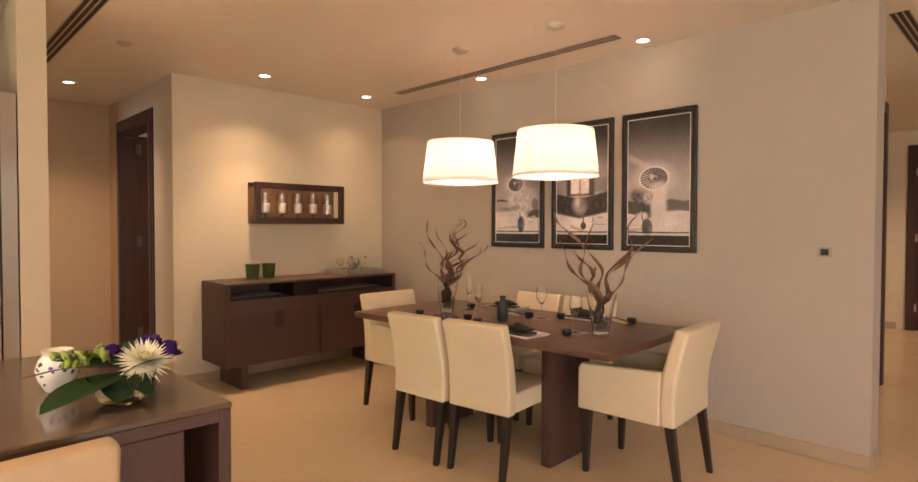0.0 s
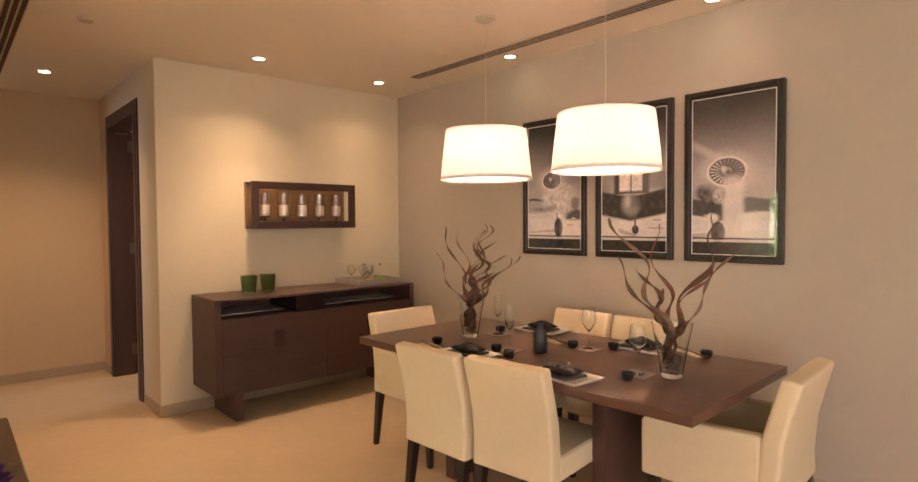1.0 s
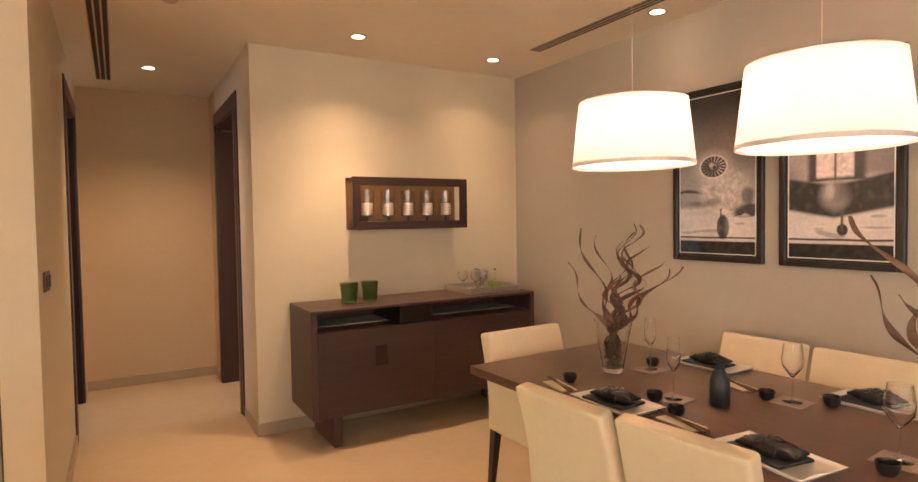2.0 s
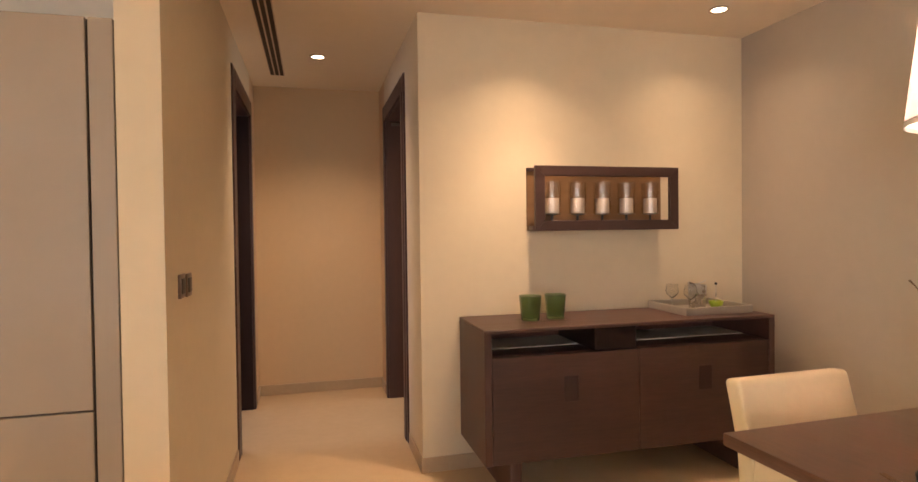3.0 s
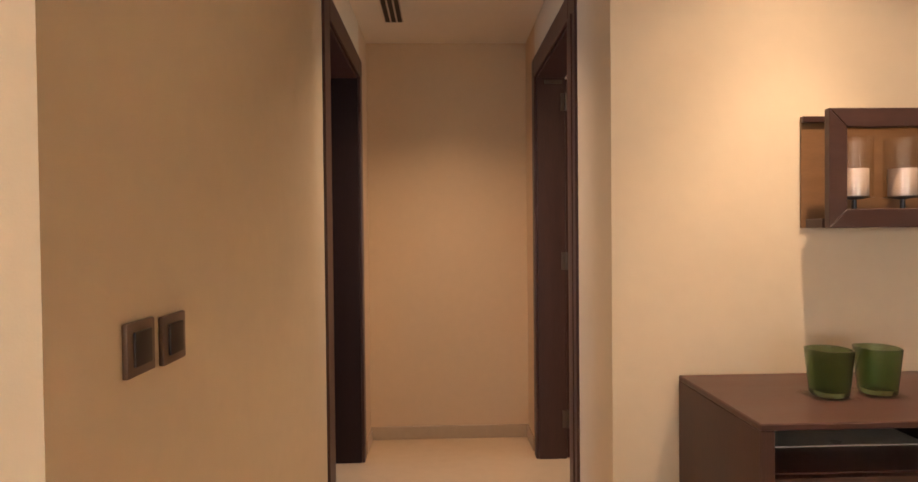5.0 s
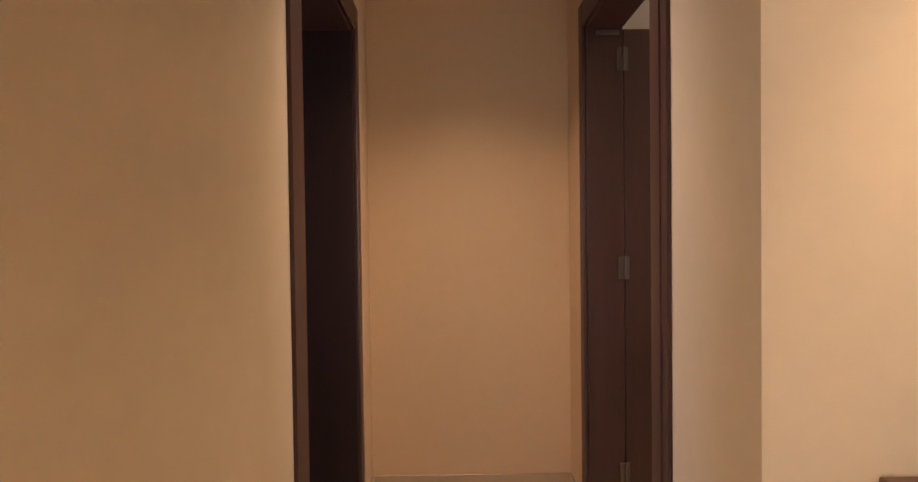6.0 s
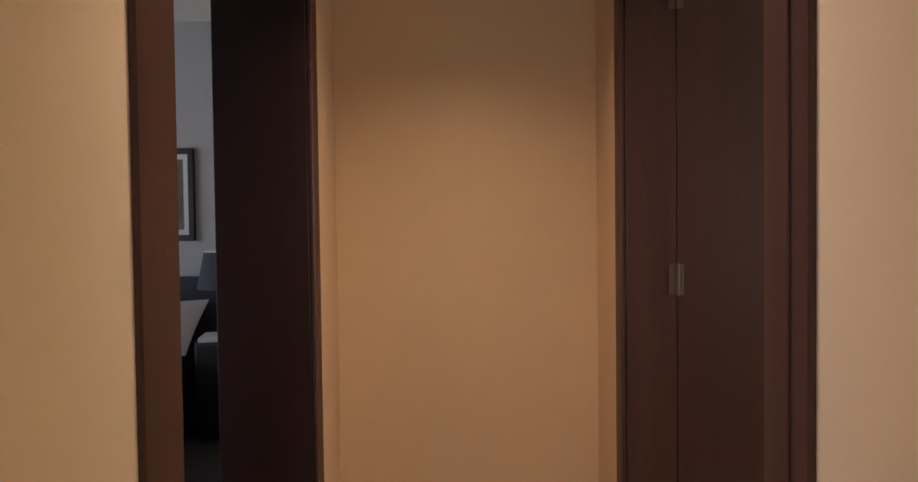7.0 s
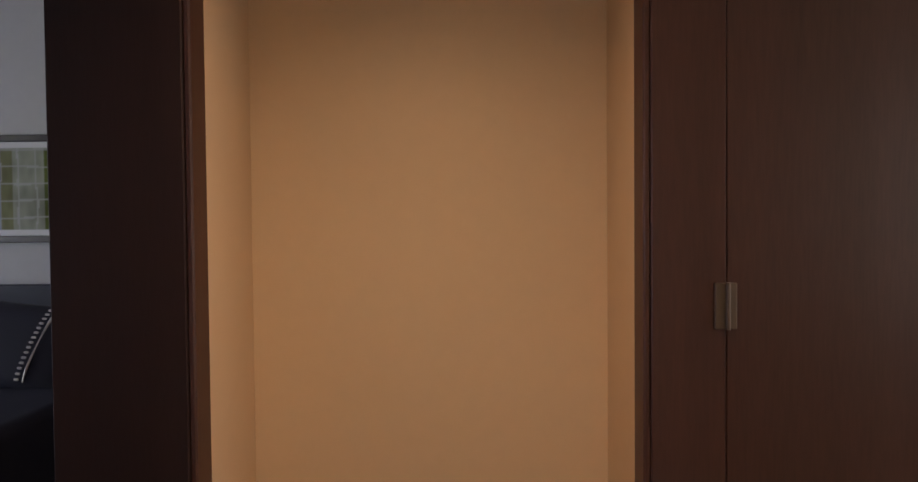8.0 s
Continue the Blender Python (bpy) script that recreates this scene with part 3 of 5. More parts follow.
dR = doorway("door_1", "dark red-brown wooden door frame with an open door", XR, 1, 0.172, "door_wood", True)
# Upright linings are darker here than the casing and the head lining.
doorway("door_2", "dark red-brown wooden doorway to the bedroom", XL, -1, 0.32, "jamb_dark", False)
leaf = part("door_leaf", block(2.574, 3.44, D1 - 0.028, D1 + 0.016, 0.006, DTOP - 0.035, 0.003, 1), M["door_wood"], dR, "open dark brown door leaf")
for hz in (0.24, 1.18, 2.12):
    part("hinge", block(2.545, 2.594, D1 - 0.036, D1 - 0.0285, hz - 0.052, hz + 0.052, 0.002, 1), M["dull_metal"], leaf, "dull steel hinge")
    part("hinge_knuckle", lathe([(0.0, -0.053), (0.005, -0.053), (0.005, 0.053), (0.0, 0.053)], 12), M["dull_metal"], leaf, "slim hinge barrel", pose(2.5725, D1 - 0.0385, hz))
closer = part("door_closer", block(2.45, 2.552, D1 - 0.05, D1 - 0.031, 2.225, 2.245, 0.002, 1), M["dull_metal"], dR, "thin steel closer arm")
lob = thing("door_3", "dark wooden door casing in the lobby wall", "door frame", kind="structure")
part("casing", block(6.2, 6.28, 0.875, 0.99, 0, 2.38, 0.004, 1), M["door_wood"], lob)
part("casing", block(6.67, 6.755, 0.875, 0.99, 0, 2.38, 0.004, 1), M["door_wood"], lob)
part("casing", block(6.28, 6.67, 0.875, 0.99, 2.29, 2.38, 0.004, 1), M["door_wood"], lob)
part("door_leaf", block(6.28, 6.67, 0.90, 0.94, 0.01, 2.29, 0.003, 1), M["door_wood"], lob)
far = thing("door_4", "dark brown wooden entrance door at the far wall", "door", kind="structure")
part("door_leaf", block(10.16, 10.20, 0.12, 1.1, 0.01, 2.3, 0.004, 1), M["door_wood"], far)
part("casing", block(10.15, 10.20, 1.1, 1.2, 0, 2.4, 0.004, 1), M["door_wood"], far)
part("casing", block(10.15, 10.20, 0.02, 0.12, 0, 2.4, 0.004, 1), M["door_wood"], far)
part("casing", block(10.15, 10.20, 0.12, 1.1, 2.3, 2.4, 0.004, 1), M["door_wood"], far)
for hz in (0.3, 1.2, 2.05):
    part("hinge", block(10.14, 10.151, 1.085, 1.11, hz - 0.05, hz + 0.05, 0.002, 1), M["metal"], far, "small steel hinge")


def south_window():
    w = thing("window_5", "wide dark-framed living room window", "window", kind="structure")
    for a, b in ((0.0, 0.06), (0.97, 1.03), (1.97, 2.03), (2.94, 3.0)):
        part("window_frame", block(a, b, -4.70, -4.63, 0.2, 2.35, 0.003, 1), M["frame_wood"], w)
    for a, b in ((0.06, 0.97), (1.03, 1.97), (2.03, 2.94)):
        part("window_frame", block(a, b, -4.70, -4.63, 0.2, 0.26, 0.003, 1), M["frame_wood"], w)
        part("window_frame", block(a, b, -4.70, -4.63, 2.29, 2.35, 0.003, 1), M["frame_wood"], w)
        g = part("pane", block(a, b, -4.668, -4.662, 0.26, 2.29), M["pane"], w)
        g.visible_shadow = False


def window(name, x, y0, y1, z0, z1, label, ym=None, post=0.05):
    wn_ = thing(name, label, "window", kind="structure")
    f = 0.05
    ym = (y0 + y1) / 2 if ym is None else ym
    for a, b in ((y0, y0 + f), (y1 - f, y1), (ym - post / 2, ym + post / 2)):
        part("window_frame", block(x - 0.05, x + 0.02, a, b, z0, z1, 0.003, 1), M["frame_wood"], wn_)
    for a, b in ((z0, z0 + f), (z1 - f, z1)):
        for c, e in ((y0 + f, ym - post / 2), (ym + post / 2, y1 - f)):
            part("window_frame", block(x - 0.05, x + 0.02, c, e, a, b, 0.003, 1), M["frame_wood"], wn_)
    for c, e in ((y0 + f, ym - post / 2), (ym + post / 2, y1 - f)):
        g = part("pane", block(x - 0.02, x - 0.014, c, e, z0 + f, z1 - f), M["pane"], wn_)
        g.visible_shadow = False


window("window_1", -2.66, -3.6, -1.9, 0.12, 2.25, "tall dark-framed balcony window")
window("window_2", -2.66, 2.35, 4.3, 0.75, 1.9, "dark-framed kitchen window onto greenery", 3.98, 0.13)
window("window_3", -3.66, 5.7, 7.7, 0.4, 2.4, "dark-framed bedroom window")
# Made-up opening, only there for the light on the door leaf.
window("fill_window", 4.66, 5.45, 6.25, 0.9, 2.1, "unseen side room window, added to light the open door")
south_window()
structure("ground", block(-120, 120, -120, 120, -0.5, -0.3), M["grass"], "planted ground outside the windows", "ground")


def hedge(x, y, w, h, n):
    """Clumped leaves in a loose row."""
    rnd = random.Random(int(y * 10) + 500)
    verts, faces = [], []
    for i in range(n):
        c = Vector((x + rnd.gauss(0, 0.35), y + rnd.uniform(-w / 2, w / 2), -0.3 + h * rnd.random() ** 0.8 * (0.75 + 0.25 * math.sin(y + 3 * rnd.random()))))
        a = Vector((rnd.gauss(0, 1), rnd.gauss(0, 1), rnd.gauss(0, 1))).normalized()
        b = a.orthogonal().normalized()
        s = rnd.uniform(0.05, 0.12)
        k = len(verts)
        verts += [c - a * s, c + b * s * 0.5, c + a * s, c - b * s * 0.5]
        faces.append((k, k + 1, k + 2, k + 3))
    me = bpy.data.meshes.new("hedge")
    me.from_pydata([tuple(v) for v in verts], [], faces)
    me.materials.append(M["green_out"])
    return tagged(new("hedge", me), "green garden hedge outside the window", "hedge", kind="stuff")


# Its glow also stands in for daylight through the kitchen window.
structure("backdrop", block(-5.65, -5.6, 1.6, 5.4, -0.3, 2.5), M["garden_glow"], "glowing backdrop painted as a sunlit garden outside the kitchen window", "backdrop")
hedge(-6.5, -2.9, 6.0, 2.2, 3000)


# ---- ceiling fittings ----
def downlight():
    d = thing("downlight", "small round recessed downlight glowing warm white", "downlight", group="ceiling downlights")
    part("trim_ring", lathe([(0.040, -0.002), (0.054, -0.003), (0.056, 0.004), (0.040, 0.004), (0.040, -0.002)], 32), M["vent_rim"], d, "thin cream trim ring")
    part("lens", lathe([(0.0, 0.001), (0.0405, 0.001), (0.0405, 0.004), (0.0, 0.004)], 32), M["glow"], d, "glowing lens")
    return d


first = downlight()
first.matrix_basis = pose(DOWNLIGHTS[0][0], DOWNLIGHTS[0][1], CEIL - 0.005)
for x, y, w, cone in DOWNLIGHTS[1:]:
    copy_thing(first, pose(x, y, CEIL - 0.005))


def slot_vent(x0, x1, y0, y1, along="y", slots=3):
    v = thing("ceiling_vent", "long dark linear slot vent in the ceiling", "air vent", group="ceiling vents")
    # No slots are cut; their inner shade is this dark plate.
    part("backing", block(x0, x1, y0, y1, CEIL - 0.004, CEIL, 0), M["vent_dark"], v, "dark plate for the slots' shaded depth")
    n = slots + 1
    span = (x1 - x0) if along == "y" else (y1 - y0)
    bar = span * 0.10
    for i in range(n):
        c = span * i / slots
        a, b = max(0, c - bar / 2), min(span, c + bar / 2)
        if along == "y":
            part("slat", block(x0 + a, x0 + b, y0, y1, CEIL - 0.0055, CEIL - 0.003, 0), M["vent_rim"], v, "cream slat")
        else:
            part("slat", block(x0, x1, y0 + a, y0 + b, CEIL - 0.0055, CEIL - 0.003, 0), M["vent_rim"], v, "cream slat")


slot_vent(1.52, 1.625, 3.0, 6.47)
slot_vent(4.13, 4.22, 1.93, 4.24)
slot_vent(4.95, 7.4, 0.50, 0.60, along="x")
led = thing("linear_ceiling_light", "thin lit linear light strip set in the kitchen ceiling", "ceiling light")
part("rim", block(-2.32, 0.52, 0.192, 0.236, CEIL - 0.004, CEIL, 0.001, 1), M["vent_rim"], led)
part("diffuser", block(-2.31, 0.51, 0.199, 0.229, CEIL - 0.0065, CEIL - 0.004), M["glow"], led, "glowing diffuser strip")
det = thing("smoke_detector", "small flat round ceiling smoke detector", "smoke detector", pose(1.90, 4.38, CEIL))
part("body", lathe([(0.0, -0.018), (0.03, -0.018), (0.042, -0.010), (0.045, 0.0), (0.0, 0.0)], 28), M["vent_rim"], det)


def pendant(x, y):
    p = thing("pendant_lamp", "hanging lamp with a tapered white drum shade, lit", "pendant lamp", pose(x, y, 0), group="pendants over the table")
    part("ceiling_rose", lathe([(0.0, CEIL - 0.03), (0.03, CEIL - 0.028), (0.058, CEIL - 0.012), (0.06, CEIL), (0.0, CEIL)], 28), M["rose_paint"], p, "grey-cream ceiling rose")
    part("cord", lathe([(0.0, 1.93), (0.0013, 1.93), (0.0013, CEIL - 0.025), (0.0, CEIL - 0.025)], 8), M["ceiling_paint"], p, "thin pale cord")
    zb, zt, rb, rt, k = 1.645, 1.935, 0.268, 0.236, 0.0022
    sh = part("shade", lathe([(rb, zb), (rt, zt), (rt - k, zt), (rb - k, zb), (rb, zb)], 64), M["cloth"], p, "white linen drum shade")
    part("rim_band", lathe([(rb + 0.0005, zb), (rb - 0.0015, zb + 0.016), (rb - 0.0045, zb + 0.016), (rb - 0.003, zb), (rb + 0.0005, zb)], 64), M["mat_white"], sh, "narrow hem band")
    # Out of view; added to keep a bright spot off the ceiling.
    part("top_liner", lathe([(0.002, zt - 0.006), (rt - 0.004, zt - 0.006), (rt - 0.004, zt - 0.004), (0.002, zt - 0.004), (0.002, zt - 0.006)], 48), M["cloth"], p, "unseen upper liner that dims the light on the ceiling")
    part("diffuser", lathe([(0.0, zb + 0.012), (rb - 0.006, zb + 0.012), (rb - 0.006, zb + 0.015), (0.0, zb + 0.015)], 48), M["diffuser"], p, "white diffuser disc")
    for k3 in range(3):
        a = k3 * 2.094
        part("spoke", ribbon([(0, 0, 1.925), (0.12 * math.cos(a), 0.12 * math.sin(a), 1.93), ((rt - 0.003) * math.cos(a), (rt - 0.003) * math.sin(a), 1.932)], 0.002, 0.002, 1, 0), M["metal"], p)


for x, y in PENDANTS:
    pendant(x, y)


# ---- wall fittings ----
def framed(name, label, group, y0, y1, z0, z1, painter, rim, x=XG, cols=140, rows=260):
    """A framed print on a wall that faces -x."""
    f = thing(name, label, "framed picture", pose(x, (y0 + y1) / 2, z0), group=group)
    w, h, t = y1 - y0, z1 - z0, 0.03
    for a, b in ((-w / 2, -w / 2 + rim), (w / 2 - rim, w / 2)):
        part("frame_bar", block(-t, 0, a, b, 0, h, 0.004, 1), M["frame_wood"], f, "near-black wooden frame bar")
    for a, b in ((0, rim), (h - rim, h)):
        part("frame_bar", block(-t, 0, -w / 2 + rim, w / 2 - rim, a, b, 0.004, 1), M["frame_wood"], f, "near-black wooden frame bar")
    iw, ih = w - 2 * rim, h - 2 * rim
    bm = bmesh.new()
    ink = bm.verts.layers.float_color.new("ink")
    grid = [[bm.verts.new((-0.016, iw * (0.5 - u / cols), rim + ih * v / rows)) for u in range(cols + 1)] for v in range(rows + 1)]
    for v in range(rows + 1):
        for u in range(cols + 1):
            grid[v][u][ink] = (*painter(u / cols, v / rows, iw, ih), 1)
    for v in range(rows):
        for u in range(cols):
            bm.faces.new((grid[v][u], grid[v][u + 1], grid[v + 1][u + 1], grid[v + 1][u]))
    part("print", bm, M["ink"], f, "sepia photograph of an old propeller aeroplane")
    e = 0.010
    for a, b, c, d in ((-iw / 2 + e, -iw / 2 + e + 0.0045, rim + e, h - rim - e), (iw / 2 - e - 0.0045, iw / 2 - e, rim + e, h - rim - e)):
        part("mat_line", block(-0.0185, -0.0165, a, b, c, d), M["mat_white"], f, "thin white inner line")
    for c in (rim + e, h - rim - e - 0.0045):
        part("mat_line", block(-0.0185, -0.0165, -iw / 2 + e + 0.006, iw / 2 - e - 0.006, c, c + 0.0045), M["mat_white"], f, "thin white inner line")
    return f


def smooth(a, b, x):
    t = min(1, max(0, (x - a) / (b - a)))
    return t * t * (3 - 2 * t)


def blend(a, b, t):
    return a + (b - a) * t


def oval(u, v, cu, cv, ru, rv, soft=0.25):
    """1 inside an oval, 0 outside, with a soft rim."""
    return 1 - smooth(1 - soft, 1 + soft, math.hypot((u - cu) / ru, (v - cv) / rv))


def slab(u, v, u0, u1, v0, v1, su=0.02, sv=0.01):
    return smooth(u0 - su, u0 + su, u) * (1 - smooth(u1 - su, u1 + su, u)) * smooth(v0 - sv, v0 + sv, v) * (1 - smooth(v1 - sv, v1 + sv, v))


def fan(g, u, v, cu, cv, ru, rv, blades, lit):
    """An engine's round cowling, seen from the front, with its blades."""
    x, y = (u - cu) / ru, (v - cv) / rv
    r, a = math.hypot(x, y), math.atan2(y, x)
    g = blend(g, 0.72, 0.5 * (1 - smooth(0.9, 2.0, r)))
    g = blend(g, 0.80, 1 - smooth(1.02, 1.16, r))
    if r < 1.0:
        inner = 0.05 + 0.05 * smooth(0.2, 0.9, r)
        vane = smooth(0.55, 0.80, 0.5 + 0.5 * math.sin(a * blades + 1.5 * r)) * smooth(0.34, 0.46, r) * (1 - smooth(0.86, 0.94, r))
        inner = blend(inner, 0.68, vane * (0.30 + 0.70 * smooth(-0.3, 0.7, math.cos(a - lit))))
        inner = blend(inner, 0.34, oval(x, y, 0.0, 0.02, 0.30, 0.32))
        inner = blend(inner, 0.70, 0.8 * oval(x, y, -0.16, 0.20, 0.16, 0.20, 0.5))
        inner = blend(inner, 0.02, 0.8 * oval(x, y, 0.10, -0.08, 0.14, 0.16, 0.5))
        g = blend(g, inner, 1 - smooth(0.93, 1.0, r))
    return g


def plane_scene(kind):
    """Sepia photo of an old aeroplane on snow: kind 0 and 2 show an engine over a wheel, 1 the nose."""
    def paint(u, v, w, h):
        n1 = noise.noise((u * 5 + kind * 7, v * 9, 1.3))
        n2 = noise.noise((u * 16 + kind * 3, v * 26, 4.1))
        n3 = noise.noise((u * 3 + kind * 5, v * 30, 8.8))
        n4 = noise.noise((u * 45, v * 70, kind + 0.5))
        g = blend(0.40, 0.045, smooth(0.42, 0.99, v + 0.02 * n1)) + 0.02 * n1
        snow = 0.68 + 0.10 * n1 + 0.08 * n3 - 0.28 * smooth(0.30, 0.42, n3)
        g = blend(g, snow, 1 - smooth(0.285, 0.31, v + 0.015 * n3))
        if kind == 2:
            g = blend(g, 0.62, 0.55 * slab(u, v + 0.28 * u, 0.02, 0.40, 0.685, 0.735, 0.06, 0.02))
            g = blend(g, 0.075 + 0.05 * max(0, n2), slab(u, v + 0.10 * u + 0.012 * n1, -0.1, 0.42, 0.262, 0.372, 0.05, 0.008))
            g = blend(g, 0.10, 0.9 * slab(u, v + 0.02 * n1, 0.60, 1.1, 0.27, 0.36, 0.05, 0.01))
            g = blend(g, 0.66 + 0.10 * n1, 0.95 * slab(u + 0.03 * n1, v, 0.40, 0.63, 0.10, 0.46, 0.035, 0.03))
            g = blend(g, 0.11 + 0.14 * n2, oval(u + 0.02 * n2, v, 0.24, 0.398, 0.17, 0.062, 0.3))
            g = blend(g, 0.40 + 0.25 * n4, oval(u, v, 0.34, 0.375, 0.06, 0.045, 0.4))
            g = fan(g, u, v, 0.44, 0.525, 0.215, 0.085, 22, 3.5)
            g = blend(g, 0.70, 0.8 * oval(u, v, 0.52, 0.452, 0.12, 0.045, 0.6))
            g = blend(g, 0.72 + 0.2 * n4, oval(u + 0.03 * n2, v, 0.27, 0.245, 0.085, 0.022, 0.5))
            g = blend(g, 0.10, slab(u + 0.35 * (v - 0.23), v, 0.255, 0.275, 0.19, 0.29, 0.008, 0.01))
            g = blend(g, 0.70, slab(u - 0.30 * (v - 0.23), v, 0.225, 0.245, 0.19, 0.27, 0.008, 0.01))
            g = blend(g, 0.085 + 0.05 * n2 + 0.10 * smooth(0.33, 0.41, u), oval(u, v, 0.34, 0.152, 0.085, 0.068, 0.12))
        elif kind == 0:
            g = blend(g, 0.09 + 0.06 * max(0, n2), slab(u, v + 0.02 * n1, -0.1, 0.32, 0.388, 0.408, 0.04, 0.006))
            g = blend(g, 0.30 + 0.12 * n2, slab(u, v + 0.03 * u, -0.1, 0.42, 0.315, 0.345, 0.05, 0.008))
            g = blend(g, 0.10, slab(u, v + 0.02 * n2, 0.72, 1.1, 0.245, 0.315, 0.05, 0.01))
            g = blend(g, 0.60 + 0.18 * n2 + 0.10 * n4, oval(u, v, 0.60, 0.405, 0.30, 0.125, 0.25))
            g = blend(g, 0.15, 0.8 * oval(u + 0.02 * n2, v, 0.88, 0.365, 0.07, 0.05, 0.4))
            g = blend(g, 0.24, 0.7 * oval(u + 0.03 * n2, v, 0.46, 0.33, 0.10, 0.022, 0.5))
            g = fan(g, u, v, 0.47, 0.548, 0.165, 0.066, 18, 0.2)
            g = blend(g, 0.72 + 0.2 * n4, oval(u + 0.03 * n2, v, 0.58, 0.268, 0.07, 0.028, 0.5))
            g = blend(g, 0.12, slab(u, v, 0.555, 0.575, 0.22, 0.29, 0.008, 0.01))
            g = blend(g, 0.10 + 0.05 * n2 + 0.10 * smooth(0.58, 0.65, u), oval(u, v, 0.59, 0.178, 0.075, 0.075, 0.12))
        else:
            g = blend(g, 0.30 + 0.10 * n1, slab(u, v, -0.1, 0.26, 0.43, 0.55, 0.03, 0.02))
            g = blend(g, 0.22, slab(u, v, 0.70, 1.1, 0.44, 0.56, 0.04, 0.02))
            g = blend(g, 0.08, slab(u, v, 0.22, 0.74, 0.40, 0.63, 0.03, 0.02))
            g = blend(g, 0.78 + 0.15 * n2 + 0.10 * n4, slab(u, v, 0.30, 0.465, 0.435, 0.60, 0.012, 0.012))
            g = blend(g, 0.72 + 0.18 * n2 + 0.10 * n4, slab(u, v, 0.485, 0.64, 0.435, 0.60, 0.012, 0.012))
            g = blend(g, 0.50, slab(u, v + 0.05 * (u - 0.5) ** 2, -0.1, 1.1, 0.398, 0.418, 0.02, 0.006) * (0.5 + 0.5 * smooth(-0.2, 0.3, n3)))
            g = blend(g, 0.055 + 0.05 * max(0, n2), slab(u, v - 0.10 * abs(u - 0.47), -0.1, 1.1, 0.225, 0.395, 0.02, 0.012))
            g = blend(g, 0.26 + 0.20 * n1, oval(u, v, 0.47, 0.34, 0.13, 0.075, 0.4))
            g = blend(g, 0.55, 0.7 * oval(u, v, 0.43, 0.365, 0.035, 0.04, 0.6))
            g = blend(g, 0.06, oval(u, v, 0.54, 0.165, 0.05, 0.030, 0.15))
            g = blend(g, 0.12, slab(u, v, 0.525, 0.55, 0.16, 0.26, 0.006, 0.01))
        g = blend(g, 0.035, slab(u, v, -0.1, 1.1, 0.108 + 0.004 * n3, 0.118 + 0.004 * n3, 0.01, 0.003))
        g = blend(g, 0.60, slab(u, v, -0.1, 1.1, 0.094, 0.104, 0.01, 0.003))
        g = blend(g, 0.034 + 0.014 * n2, 1 - smooth(0.088, 0.094, v))
        g = min(0.85, max(0.012, g * (1 + 0.12 * n4)))
        e = min(u * w, (1 - u) * w, v * h, (1 - v) * h)
        if e < 0.0105:
            return (0.035, 0.030, 0.029)
        return (g * 1.06, g * 0.97, g * 0.96)
    return paint


PICTURES = [(2.785, 3.345, plane_scene(0)), (2.155, 2.70, plane_scene(1)), (1.54, 2.08, plane_scene(2))]
for y0, y1, painter in PICTURES:
    framed("framed_picture", "tall dark-framed sepia aeroplane photograph on the grey wall", "three aeroplane pictures", y0, y1, 1.163, 2.135, painter, 0.031)


def switch_plate(name, label, m, mat_plate, mat_key, w=0.084, h=0.084):
    s = thing(name, label, "wall switch", m)
    part("plate", block(-w / 2, w / 2, -0.009, 0, -h / 2, h / 2, 0.003), mat_plate, s)
    part("key", block(-w * 0.30, w * 0.30, -0.013, -0.008, -h * 0.32, h * 0.32, 0.002), mat_key, s)
    return s


switch_plate("wall_switch", "square bronze switch plate on the cream wall", pose(XL, 3.97, 1.185, 0, 0, 90), M["switch_dark"], M["frame_wood"])
switch_plate("wall_switch", "square bronze thermostat plate on the cream wall", pose(XL, 4.082, 1.180, 0, 0, 90), M["switch_dark"], M["frame_wood"])
switch_plate("wall_switch", "grey switch with a dark key on the grey wall", pose(XG, 0.806, 1.193, 0, 0, -90), M["grey_plastic"], M["frame_wood"], 0.066, 0.056)


# ---- dining table ----
TAB = pose(3.50, 2.29, 0, 0, 0, 2.0)
tab = thing("dining_table", "long dark walnut dining table on two slab legs", "dining table", TAB)
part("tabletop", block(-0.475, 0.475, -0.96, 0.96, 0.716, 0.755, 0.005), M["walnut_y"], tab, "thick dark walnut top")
for y in (-0.432, 0.505):
    part("leg", block(-0.205, 0.205, y - 0.032, y + 0.032, 0.0, 0.716, 0.005), M["walnut_z"], tab, "broad slab leg")
part("stretcher", block(-0.03, 0.03, -0.3995, 0.4725, 0.60, 0.714, 0.004), M["walnut_y"], tab)


def chair_leg(x, y, top, lean, parent):
    bm = bmesh.new()
    s0, s1 = 0.0135, 0.022
    lo = [bm.verts.new((x + a * s0, y + lean + b * s0, 0)) for a, b in ((-1, -1), (1, -1), (1, 1), (-1, 1))]
    hi = [bm.verts.new((x + a * s1, y + b * s1, top)) for a, b in ((-1, -1), (1, -1), (1, 1), (-1, 1))]
    bm.faces.new(lo[::-1])
    bm.faces.new(hi)
    for i in range(4):
        bm.faces.new((lo[i], lo[(i + 1) % 4], hi[(i + 1) % 4], hi[i]))
    part("leg", bevelled(bm, 0.003, 1), M["leg_wood"], parent, "tapered black-brown leg")


